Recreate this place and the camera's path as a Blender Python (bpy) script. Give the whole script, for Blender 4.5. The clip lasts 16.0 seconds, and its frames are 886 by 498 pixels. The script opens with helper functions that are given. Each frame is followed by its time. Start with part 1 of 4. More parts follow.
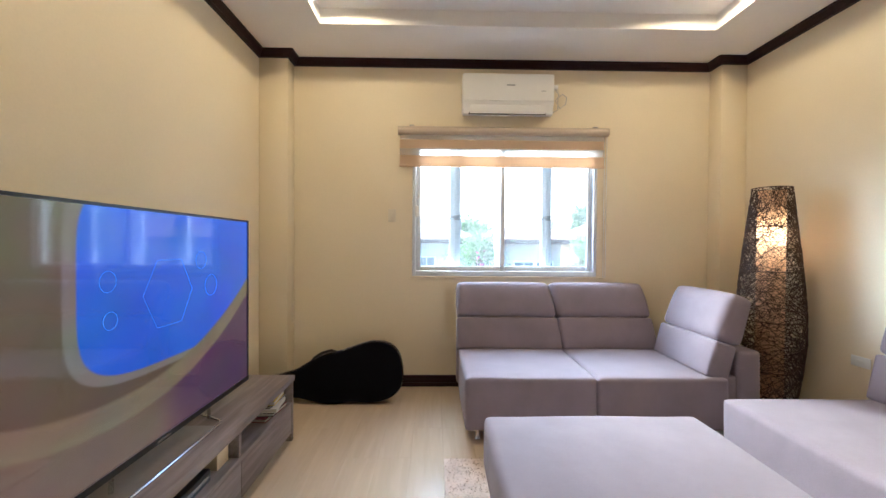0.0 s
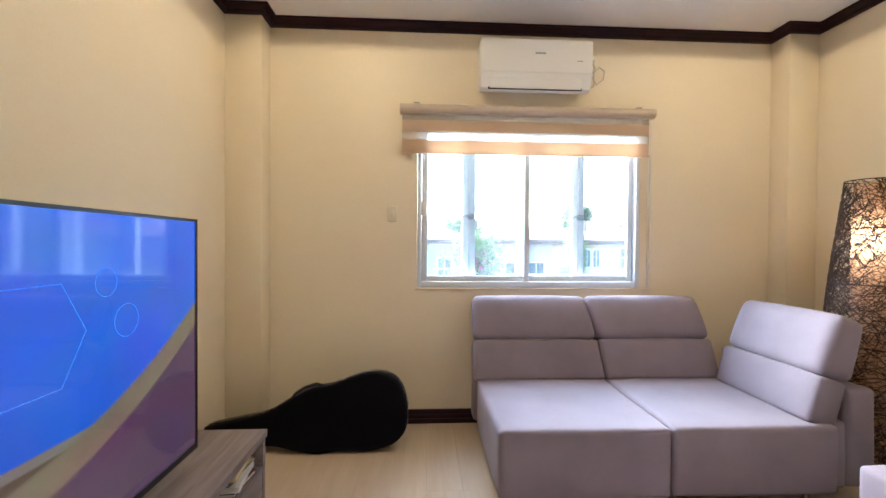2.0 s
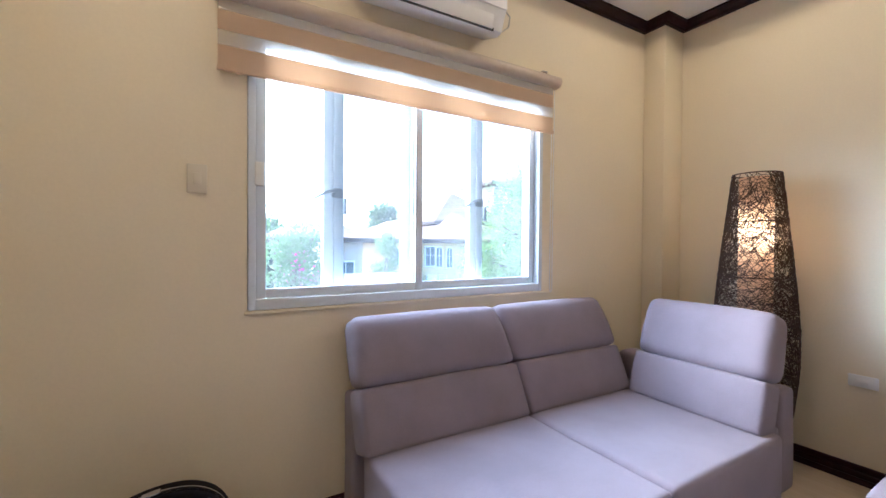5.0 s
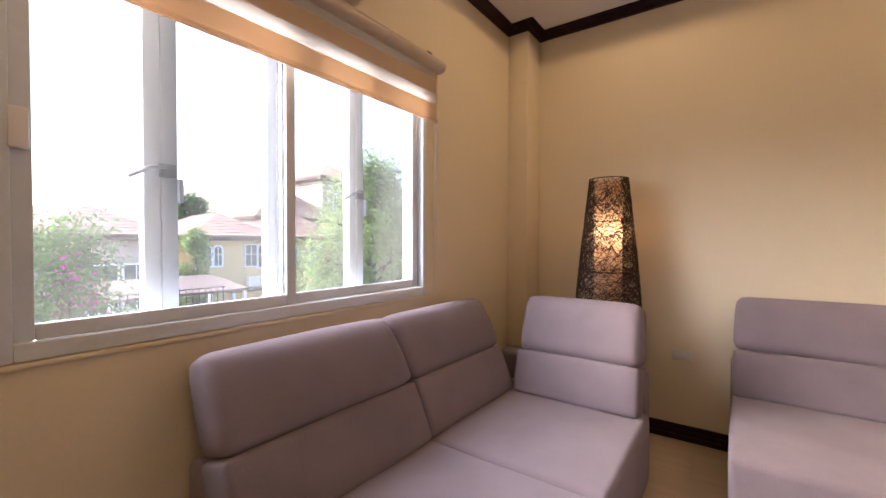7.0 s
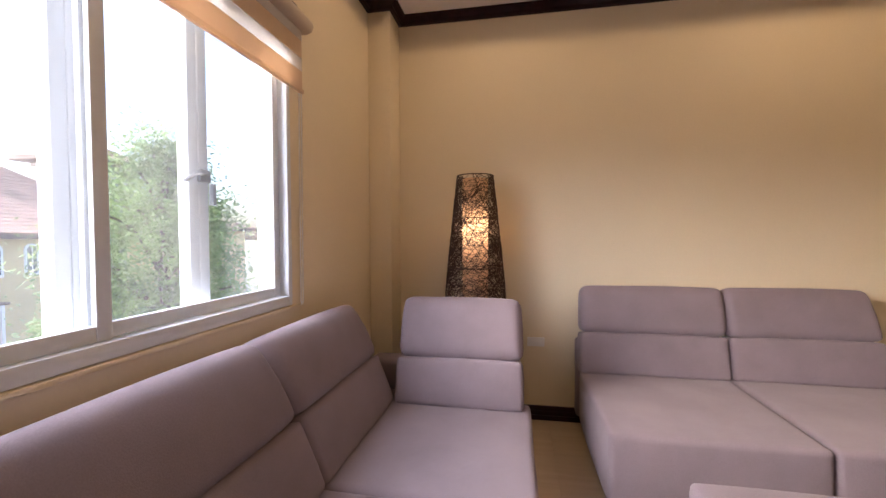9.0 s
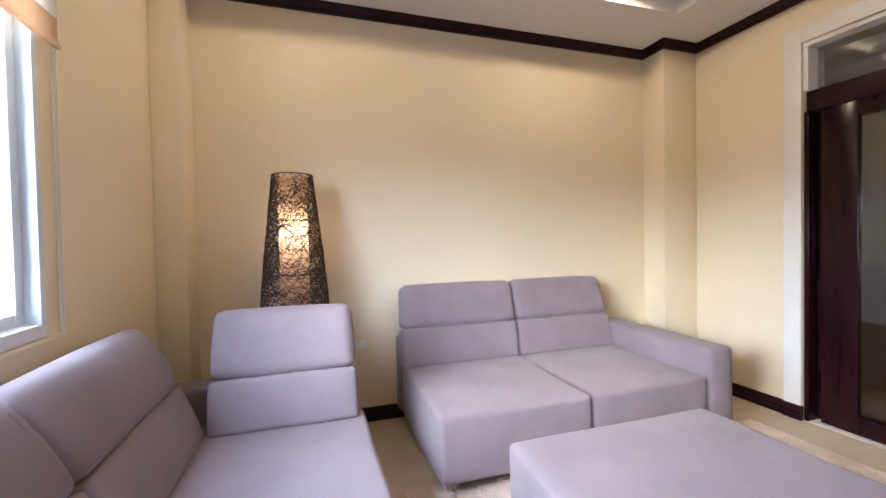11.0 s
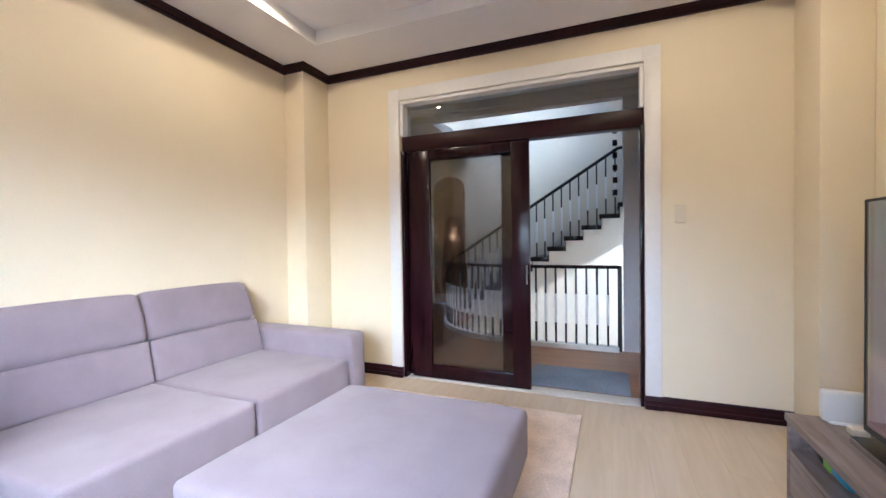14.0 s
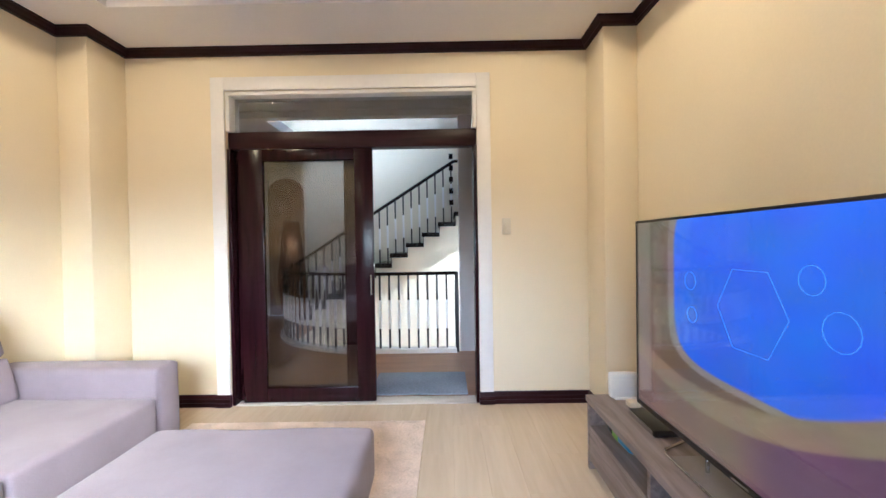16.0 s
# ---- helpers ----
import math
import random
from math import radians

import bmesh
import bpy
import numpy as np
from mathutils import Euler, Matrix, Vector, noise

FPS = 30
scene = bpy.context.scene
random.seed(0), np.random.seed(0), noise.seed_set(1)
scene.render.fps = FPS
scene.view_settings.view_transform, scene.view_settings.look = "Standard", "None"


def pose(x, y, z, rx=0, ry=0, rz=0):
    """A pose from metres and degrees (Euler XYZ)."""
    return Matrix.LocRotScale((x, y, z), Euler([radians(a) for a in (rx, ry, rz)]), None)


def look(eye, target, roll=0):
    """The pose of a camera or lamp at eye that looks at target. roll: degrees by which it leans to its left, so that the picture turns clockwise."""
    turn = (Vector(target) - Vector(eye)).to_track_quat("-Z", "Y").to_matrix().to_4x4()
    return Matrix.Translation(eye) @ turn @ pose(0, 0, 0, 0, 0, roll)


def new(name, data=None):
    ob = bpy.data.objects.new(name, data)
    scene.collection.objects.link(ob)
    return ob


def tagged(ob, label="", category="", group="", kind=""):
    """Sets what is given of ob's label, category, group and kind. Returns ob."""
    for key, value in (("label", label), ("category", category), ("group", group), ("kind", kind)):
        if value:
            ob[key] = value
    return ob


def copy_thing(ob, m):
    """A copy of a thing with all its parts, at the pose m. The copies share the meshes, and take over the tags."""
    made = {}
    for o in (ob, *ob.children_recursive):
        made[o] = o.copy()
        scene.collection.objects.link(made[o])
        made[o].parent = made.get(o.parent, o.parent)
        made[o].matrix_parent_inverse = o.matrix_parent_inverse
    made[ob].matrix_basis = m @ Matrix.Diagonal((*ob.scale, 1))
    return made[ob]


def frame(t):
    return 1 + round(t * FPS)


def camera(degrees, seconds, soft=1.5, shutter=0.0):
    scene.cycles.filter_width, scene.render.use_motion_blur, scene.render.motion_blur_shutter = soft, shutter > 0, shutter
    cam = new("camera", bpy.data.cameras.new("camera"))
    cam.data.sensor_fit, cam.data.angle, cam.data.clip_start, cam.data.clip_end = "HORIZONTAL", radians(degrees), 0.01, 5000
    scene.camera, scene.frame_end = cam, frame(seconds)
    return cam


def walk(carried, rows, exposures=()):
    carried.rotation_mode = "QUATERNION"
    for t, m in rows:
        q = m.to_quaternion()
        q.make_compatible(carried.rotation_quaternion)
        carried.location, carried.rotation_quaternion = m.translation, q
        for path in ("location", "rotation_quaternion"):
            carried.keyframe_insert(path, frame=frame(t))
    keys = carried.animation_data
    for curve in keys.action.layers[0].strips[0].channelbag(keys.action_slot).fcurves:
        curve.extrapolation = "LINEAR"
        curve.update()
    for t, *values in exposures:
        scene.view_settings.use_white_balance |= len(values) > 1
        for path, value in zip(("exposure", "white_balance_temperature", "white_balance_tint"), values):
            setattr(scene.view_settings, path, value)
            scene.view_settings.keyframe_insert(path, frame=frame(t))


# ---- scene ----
cam = camera(94.6, 16.0)
PATH = [
    (0, (0.977, 0.402, 1.282), (1.013, 2.402, 1.256), 0.4),
    (0.5, (0.914, 0.56, 1.268), (0.956, 2.559, 1.247), 0.3),
    (1, (0.86, 0.728, 1.285), (0.911, 2.728, 1.259), 0.5),
    (1.5, (0.849, 0.895, 1.283), (0.904, 2.894, 1.265), 0.2),
    (2, (0.801, 1.079, 1.317), (0.904, 3.076, 1.29), 0.4),
    (2.5, (0.751, 1.254, 1.318), (0.922, 3.246, 1.288), 0.4),
    (3, (0.728, 1.425, 1.313), (0.999, 3.406, 1.28), 0.5),
    (5.5, (0.597, 2.333, 1.278), (1.803, 3.929, 1.255), 0.3),
    (6, (0.6, 2.455, 1.28), (1.974, 3.908, 1.259), 0.2),
    (6.5, (0.602, 2.554, 1.291), (2.106, 3.871, 1.267), 0.1),
    (7, (0.605, 2.637, 1.293), (2.227, 3.806, 1.255), 0.1),
    (7.5, (0.641, 2.745, 1.292), (2.369, 3.751, 1.244), -0.0),
    (8, (0.667, 2.847, 1.298), (2.492, 3.665, 1.244), 0.1),
    (10.5, (0.752, 3.225, 1.299), (2.713, 2.837, 1.248), -1.1),
    (11, (0.732, 3.222, 1.287), (2.636, 2.611, 1.243), -1.1),
    (11.5, (0.736, 3.246, 1.291), (2.545, 2.395, 1.24), -1.2),
    (12, (0.722, 3.282, 1.325), (2.4, 2.195, 1.251), -1.1),
    (12.5, (0.656, 3.296, 1.321), (2.186, 2.01, 1.248), -1.2),
    (13, (0.756, 3.392, 1.298), (2.029, 1.85, 1.235), -1.0),
    (13.5, (0.776, 3.404, 1.282), (1.81, 1.692, 1.227), -0.9),
    (14, (0.836, 3.41, 1.265), (1.594, 1.56, 1.228), -0.8),
    (14.5, (0.87, 3.4, 1.311), (1.375, 1.466, 1.258), -1.0),
    (15, (0.865, 3.384, 1.309), (1.17, 1.408, 1.268), -1.0),
    (15.5, (0.872, 3.364, 1.302), (1.015, 1.369, 1.273), -0.9),
    (16, (0.86, 3.349, 1.313), (0.876, 1.349, 1.283), -0.9),
]
EXPOSURES = [(0, 3.76, 4850, 2), (3, 3.95, 4800, 5), (5.5, 3.42, 4550, 8), (6.5, 3.1, 5750, 18), (7, 2.95, 6050, 20), (8, 2.78, 6150, 23), (10.5, 3.36, 5150, 11), (11.5, 3.74, 4750, 7), (12.5, 3.84, 4650, 8), (14.5, 3.96, 4600, 7), (16, 4.12, 4800, 5)]
walk(cam, [(t, look(eye, target, roll)) for t, eye, target, roll in PATH], EXPOSURES)

# ---- world and sun ----
world = bpy.data.worlds.new("sky")
scene.world = world
world.use_nodes = True
wn = world.node_tree.nodes
sky = wn.new("ShaderNodeTexSky")
sky.sky_type = "NISHITA"
sky.sun_disc = False
sky.sun_elevation, sky.sun_rotation = radians(26), radians(-25)
sky.dust_density = 4.0
sky.air_density = 1.0
wn["Background"].inputs["Strength"].default_value = 0.14
world.node_tree.links.new(sky.outputs[0], wn["Background"].inputs["Color"])
sun = new("sun", bpy.data.lights.new("sun", "SUN"))
sun.data.energy, sun.data.angle, sun.data.color = 3.3, radians(90), (1, 0.97, 0.95)
sun.matrix_world = look((-6.34, 13.6, 7.32), (0, 0, 0))


# ---- plan: metres ----
W, E, S, N = -0.53, 3.666, 0.033, 4.07
CEIL, TRAY = 2.905, 3.02
CX0, CX1, CY0, CY1 = -0.286, 3.44, 0.39, 3.91      # faces of the corner columns
WX0, WX1, WZ0, WZ1 = 0.765, 2.43, 0.99, 2.20       # window opening
DX0, DX1, DZ = 0.60, 2.635, 2.565                  # door opening
TX0, TX1, TY0, TY1 = 0.108, 3.08, 0.642, 3.466        # ceiling tray
GROUND = -3.7


# ---- materials ----
def material(name, colour, rough=0.6, metal=0.0, vary=0.08, grain=40.0, bump=0.05, stretch=(1, 1, 1), spec=0.5, large=1.2):
    """A procedural surface with variation at a fine and a large scale."""
    m = bpy.data.materials.new(name)
    m.use_nodes = True
    n, l = m.node_tree.nodes, m.node_tree.links
    b = n["Principled BSDF"]
    b.inputs["Roughness"].default_value, b.inputs["Metallic"].default_value = rough, metal
    b.inputs["Specular IOR Level"].default_value = spec
    co = n.new("ShaderNodeTexCoord")
    mp = n.new("ShaderNodeMapping")
    mp.inputs["Scale"].default_value = stretch
    l.new(co.outputs["Object"], mp.inputs["Vector"])
    fine, broad = n.new("ShaderNodeTexNoise"), n.new("ShaderNodeTexNoise")
    fine.inputs["Scale"].default_value, fine.inputs["Detail"].default_value = grain, 6
    broad.inputs["Scale"].default_value, broad.inputs["Detail"].default_value = large, 3
    l.new(mp.outputs[0], fine.inputs["Vector"])
    l.new(mp.outputs[0], broad.inputs["Vector"])
    mix = n.new("ShaderNodeMath")
    mix.operation = "MULTIPLY_ADD"
    l.new(fine.outputs[0], mix.inputs[0])
    mix.inputs[1].default_value = 0.6
    l.new(broad.outputs[0], mix.inputs[2])
    ramp = n.new("ShaderNodeValToRGB")
    lo, hi = 1 - vary, 1 + vary
    ramp.color_ramp.elements[0].position, ramp.color_ramp.elements[1].position = 0.55, 1.05
    ramp.color_ramp.elements[0].color = (*[min(1, c * lo) for c in colour], 1)
    ramp.color_ramp.elements[1].color = (*[min(1, c * hi) for c in colour], 1)
    l.new(mix.outputs[0], ramp.inputs[0])
    l.new(ramp.outputs[0], b.inputs["Base Color"])
    if bump:
        bp = n.new("ShaderNodeBump")
        bp.inputs["Strength"].default_value, bp.inputs["Distance"].default_value = bump, 0.004
        l.new(fine.outputs[0], bp.inputs["Height"])
        l.new(bp.outputs[0], b.inputs["Normal"])
    return m


def wood(name, dark, light, rough=0.4, along="y", scale=3.0, pieces=False, bump=0.05):
    """Wood with long streaks of grain; pieces differ a little from one another."""
    m = bpy.data.materials.new(name)
    m.use_nodes = True
    n, l = m.node_tree.nodes, m.node_tree.links
    b = n["Principled BSDF"]
    b.inputs["Roughness"].default_value, b.inputs["Specular IOR Level"].default_value = rough, 0.35
    co, mp = n.new("ShaderNodeTexCoord"), n.new("ShaderNodeMapping")
    s = {"x": (0.8, 9, 9), "y": (9, 0.8, 9), "z": (9, 9, 0.8)}[along]
    mp.inputs["Scale"].default_value = [c * scale for c in s]
    l.new(co.outputs["Object"], mp.inputs["Vector"])
    tex = n.new("ShaderNodeTexNoise")
    tex.inputs["Scale"].default_value, tex.inputs["Detail"].default_value, tex.inputs["Distortion"].default_value = 1.0, 7, 0.6
    l.new(mp.outputs[0], tex.inputs["Vector"])
    value = tex.outputs[0]
    if pieces:
        info, add = n.new("ShaderNodeObjectInfo"), n.new("ShaderNodeMath")
        add.operation = "MULTIPLY_ADD"
        l.new(info.outputs["Random"], add.inputs[0])
        add.inputs[1].default_value = 0.035
        l.new(tex.outputs[0], add.inputs[2])
        value = add.outputs[0]
        comb, vadd = n.new("ShaderNodeCombineXYZ"), n.new("ShaderNodeVectorMath")
        mul = n.new("ShaderNodeMath")
        mul.operation = "MULTIPLY"
        mul.inputs[1].default_value = 37.0
        l.new(info.outputs["Random"], mul.inputs[0])
        l.new(mul.outputs[0], comb.inputs[2])
        l.new(mp.outputs[0], vadd.inputs[0])
        l.new(comb.outputs[0], vadd.inputs[1])
        l.new(vadd.outputs[0], tex.inputs["Vector"])
    ramp = n.new("ShaderNodeValToRGB")
    ramp.color_ramp.elements[0].position, ramp.color_ramp.elements[1].position = 0.32, 0.78
    ramp.color_ramp.elements[0].color, ramp.color_ramp.elements[1].color = (*dark, 1), (*light, 1)
    l.new(value, ramp.inputs[0])
    l.new(ramp.outputs[0], b.inputs["Base Color"])
    bp = n.new("ShaderNodeBump")
    bp.inputs["Strength"].default_value, bp.inputs["Distance"].default_value = bump, 0.002
    l.new(tex.outputs[0], bp.inputs["Height"])
    l.new(bp.outputs[0], b.inputs["Normal"])
    return m


def fabric(name, colour):
    """Short woven upholstery with a soft sheen."""
    m = material(name, colour, 0.9, 0, 0.1, 260.0, 0.25, spec=0.2, large=4.0)
    b = m.node_tree.nodes["Principled BSDF"]
    b.inputs["Sheen Weight"].default_value, b.inputs["Sheen Roughness"].default_value = 0.12, 0.5
    return m


def glow(name, colour, strength):
    m = bpy.data.materials.new(name)
    m.use_nodes = True
    b = m.node_tree.nodes["Principled BSDF"]
    b.inputs["Base Color"].default_value = (*colour, 1)
    b.inputs["Emission Color"].default_value, b.inputs["Emission Strength"].default_value = (*colour, 1), strength
    return m


def clear(name, tint=(1, 1, 1), gloss=0.12):
    """A thin pane: clear, with mirror-like gloss."""
    m = bpy.data.materials.new(name)
    m.use_nodes = True
    n, l = m.node_tree.nodes, m.node_tree.links
    n.remove(n["Principled BSDF"])
    t, g, mix = n.new("ShaderNodeBsdfTransparent"), n.new("ShaderNodeBsdfGlossy"), n.new("ShaderNodeMixShader")
    t.inputs[0].default_value, g.inputs["Roughness"].default_value = (*tint, 1), 0.01
    fr, po, mul = n.new("ShaderNodeLayerWeight"), n.new("ShaderNodeMath"), n.new("ShaderNodeMath")
    po.operation, mul.operation = "POWER", "MULTIPLY_ADD"
    po.inputs[1].default_value = 5.0
    mul.inputs[1].default_value, mul.inputs[2].default_value = 0.85, gloss
    l.new(fr.outputs["Facing"], po.inputs[0])
    l.new(po.outputs[0], mul.inputs[0])
    l.new(mul.outputs[0], mix.inputs[0])
    l.new(t.outputs[0], mix.inputs[1])
    l.new(g.outputs[0], mix.inputs[2])
    l.new(mix.outputs[0], n["Material Output"].inputs[0])
    return m


def sheer(name, colour, through_part):
    """Cloth that lets part of the light through."""
    m = bpy.data.materials.new(name)
    m.use_nodes = True
    n, l = m.node_tree.nodes, m.node_tree.links
    n.remove(n["Principled BSDF"])
    d, t, mix = n.new("ShaderNodeBsdfDiffuse"), n.new("ShaderNodeBsdfTranslucent"), n.new("ShaderNodeMixShader")
    tex = n.new("ShaderNodeTexWave")
    tex.inputs["Scale"].default_value = 160
    tex.bands_direction = "Z"
    ramp = n.new("ShaderNodeValToRGB")
    ramp.color_ramp.elements[0].color = (*[c * 0.9 for c in colour], 1)
    ramp.color_ramp.elements[1].color = (*colour, 1)
    co = n.new("ShaderNodeTexCoord")
    l.new(co.outputs["Object"], tex.inputs["Vector"])
    l.new(tex.outputs[1], ramp.inputs[0])
    for k in (d, t):
        l.new(ramp.outputs[0], k.inputs[0])
    mix.inputs[0].default_value = through_part
    l.new(d.outputs[0], mix.inputs[1])
    l.new(t.outputs[0], mix.inputs[2])
    l.new(mix.outputs[0], n["Material Output"].inputs[0])
    return m


CREAM = material("cream_wall_paint", (0.80, 0.71, 0.52), 0.55, vary=0.03, grain=90, bump=0.06)
WHITE = material("white_ceiling_paint", (0.78, 0.76, 0.74), 0.7, vary=0.03, grain=60, bump=0.04)
TRIMW = material("white_gloss_trim", (0.8, 0.79, 0.78), 0.35, vary=0.03, grain=30, bump=0.03)
MAHOG = wood("dark_mahogany", (0.012, 0.003, 0.006), (0.030, 0.007, 0.011), 0.35, "x", 2.0)
MAHOGZ = wood("dark_mahogany_upright", (0.009, 0.003, 0.005), (0.024, 0.006, 0.009), 0.2, "z", 2.0)
for dark_wood in (MAHOG, MAHOGZ):
    dark_wood.node_tree.nodes["Principled BSDF"].inputs["Specular IOR Level"].default_value = 0.2
FLOORW = wood("pale_laminate", (0.60, 0.485, 0.345), (0.68, 0.56, 0.41), 0.25, "y", 2.2, pieces=True, bump=0.03)
GREYOAK = wood("grey_oak_veneer", (0.17, 0.135, 0.125), (0.33, 0.275, 0.255), 0.5, "y", 3.0, bump=0.12)
HALLW = wood("brown_hall_boards", (0.24, 0.11, 0.045), (0.40, 0.20, 0.09), 0.3, "x", 1.6, pieces=True)
MAUVE = fabric("mauve_grey_upholstery", (0.252, 0.208, 0.236))
PLASTIC = material("white_plastic", (0.8, 0.8, 0.78), 0.35, vary=0.02, bump=0)
IVORY = material("ivory_plastic", (0.72, 0.66, 0.52), 0.4, vary=0.02, bump=0)
BLACKP = material("black_plastic", (0.012, 0.012, 0.013), 0.35, vary=0.2, bump=0.02)
CASE = material("black_case_shell", (0.0035, 0.0035, 0.006), 0.7, vary=0.3, grain=200, bump=0.3, spec=0.08)
CHROME = material("brushed_metal", (0.62, 0.62, 0.64), 0.25, 1.0, vary=0.06, grain=80, stretch=(1, 12, 1), bump=0.02)
ALU = material("white_window_frame", (0.70, 0.75, 0.80), 0.4, vary=0.04, bump=0.02)
RATTAN = material("dark_rattan", (0.040, 0.018, 0.012), 0.6, vary=0.4, grain=60, bump=0.2)
PAPER = sheer("amber_paper", (0.80, 0.55, 0.34), 0.7)
# grey tint put in to dim the over-bright outdoors; daylight passes the shadowless panes
GLASS = clear("view_dimming_glass", (0.74, 0.76, 0.77), 0.02)
# a faint pale veil mixed into the panes imitates hazy glare over the outdoors
gn, gl_ = GLASS.node_tree.nodes, GLASS.node_tree.links
veil, dmix = gn.new("ShaderNodeBsdfTranslucent"), gn.new("ShaderNodeMixShader")
veil.inputs[0].default_value = (0.9, 0.93, 0.95, 1)
gl_.new(gn["Material Output"].inputs[0].links[0].from_socket, dmix.inputs[1])
gl_.new(veil.outputs[0], dmix.inputs[2])
dn = gn.new("ShaderNodeTexNoise")
dn.inputs["Scale"].default_value = 2.5
dr = gn.new("ShaderNodeMapRange")
dr.inputs[3].default_value, dr.inputs[4].default_value = 0.012, 0.026
gl_.new(dn.outputs[0], dr.inputs[0])
gl_.new(dr.outputs[0], dmix.inputs[0])
gl_.new(dmix.outputs[0], gn["Material Output"].inputs[0])
DGLASS = clear("door_glass", (0.80, 0.80, 0.80), 0.06)
RUG = material("beige_shag_pile", (0.74, 0.62, 0.53), 0.95, vary=0.14, grain=70, bump=0.6, large=7)


# ---- mesh helpers ----
def box(bm, x0, x1, y0, y1, z0, z1):
    v = [bm.verts.new((x, y, z)) for z in (z0, z1) for y in (y0, y1) for x in (x0, x1)]
    for f in ((0, 2, 3, 1), (4, 5, 7, 6), (0, 1, 5, 4), (2, 6, 7, 3), (0, 4, 6, 2), (1, 3, 7, 5)):
        bm.faces.new([v[i] for i in f])
    return v


def boxes(*bs, bevel=0.0, segs=2):
    bm = bmesh.new()
    for b in bs:
        box(bm, *b)
    if bevel:
        bmesh.ops.bevel(bm, geom=bm.edges[:], offset=bevel, segments=segs, profile=0.5, affect="EDGES")
    return bm


def tube(bm, points, r, sides=8, closed=False):
    """A round bar along points."""
    pts = [Vector(p) for p in points]
    rings = []
    last = None
    for i, p in enumerate(pts):
        a = pts[i - 1] if (i or closed) else p
        b = pts[(i + 1) % len(pts)] if (i + 1 < len(pts) or closed) else p
        d = (b - a).normalized()
        if last is None:
            last = d.orthogonal().normalized()
        u = (last - d * last.dot(d)).normalized()
        last = u
        w = d.cross(u)
        rings.append([bm.verts.new(p + r * (math.cos(k * 2 * math.pi / sides) * u + math.sin(k * 2 * math.pi / sides) * w)) for k in range(sides)])
    pairs = list(zip(rings, rings[1:])) + ([(rings[-1], rings[0])] if closed else [])
    for a, b in pairs:
        for k in range(sides):
            bm.faces.new((a[k], a[(k + 1) % sides], b[(k + 1) % sides], b[k]))
    if not closed:
        bm.faces.new(rings[0][::-1])
        bm.faces.new(rings[-1])


def lathe(bm, profile, sides=24, cx=0, cy=0):
    """A turned body from (radius, z) pairs."""
    rings = [[bm.verts.new((cx + r * math.cos(k * 2 * math.pi / sides), cy + r * math.sin(k * 2 * math.pi / sides), z)) for k in range(sides)] for r, z in profile]
    for a, b in zip(rings, rings[1:]):
        for k in range(sides):
            bm.faces.new((a[k], a[(k + 1) % sides], b[(k + 1) % sides], b[k]))
    bm.faces.new(rings[0][::-1])
    bm.faces.new(rings[-1])


def extrude(bm, outline, axis, a, b):
    """A closed outline of 2D points drawn out along an axis from a to b."""
    def p(u, v, w):
        return {"x": (w, u, v), "y": (u, w, v), "z": (u, v, w)}[axis]
    lo, hi = [bm.verts.new(p(u, v, a)) for u, v in outline], [bm.verts.new(p(u, v, b)) for u, v in outline]
    k = len(outline)
    bm.faces.new(lo[::-1])
    bm.faces.new(hi)
    for i in range(k):
        bm.faces.new((lo[i], lo[(i + 1) % k], hi[(i + 1) % k], hi[i]))
    bmesh.ops.recalc_face_normals(bm, faces=bm.faces[:])


def sweep(bm, path, profile, closed=False):
    """A moulding along a level path, mitred at its corners; the profile's first number goes to the path's left."""
    pts = [Vector(p) for p in path]
    k = len(pts)
    rings = []
    for i, p in enumerate(pts):
        d0 = (p - pts[i - 1]).normalized() if (i or closed) else None
        d1 = (pts[(i + 1) % k] - p).normalized() if (i + 1 < k or closed) else None
        d0, d1 = d0 or d1, d1 or d0
        n0, n1 = Vector((-d0.y, d0.x)), Vector((-d1.y, d1.x))
        m = (n0 + n1) / (1 + n0.dot(n1))
        rings.append([bm.verts.new((p.x + m.x * o, p.y + m.y * o, z)) for o, z in profile])
    q = len(profile)
    for a, b in list(zip(rings, rings[1:])) + ([(rings[-1], rings[0])] if closed else []):
        for j in range(q):
            bm.faces.new((a[j], a[(j + 1) % q], b[(j + 1) % q], b[j]))
    if not closed:
        bm.faces.new(rings[0][::-1])
        bm.faces.new(rings[-1])
    bmesh.ops.recalc_face_normals(bm, faces=bm.faces[:])


def mesh(name, bm, mat, smooth=0):
    me = bpy.data.meshes.new(name)
    bmesh.ops.recalc_face_normals(bm, faces=bm.faces[:]) if len(bm.faces) < 20000 else None
    bm.to_mesh(me)
    bm.free()
    me.materials.append(mat)
    if smooth:
        me.shade_smooth()
        me.set_sharp_from_angle(angle=radians(smooth))
    return me


def part(name, bm, mat, parent, label="", smooth=40, m=None):
    ob = new(name, mesh(name, bm, mat, smooth))
    ob.parent = parent
    if m is not None:
        ob.matrix_basis = m
    return tagged(ob, label)


def thing(name, m, label, category, group=""):
    """An Empty at a thing's base, which carries its parts."""
    ob = new(name)
    ob.empty_display_size = 0.1
    ob.matrix_basis = m
    return tagged(ob, label, category, group)


def structure(name, bm, mat, label, category, smooth=0):
    return tagged(new(name, mesh(name, bm, mat, smooth)), label, category, "", "structure")


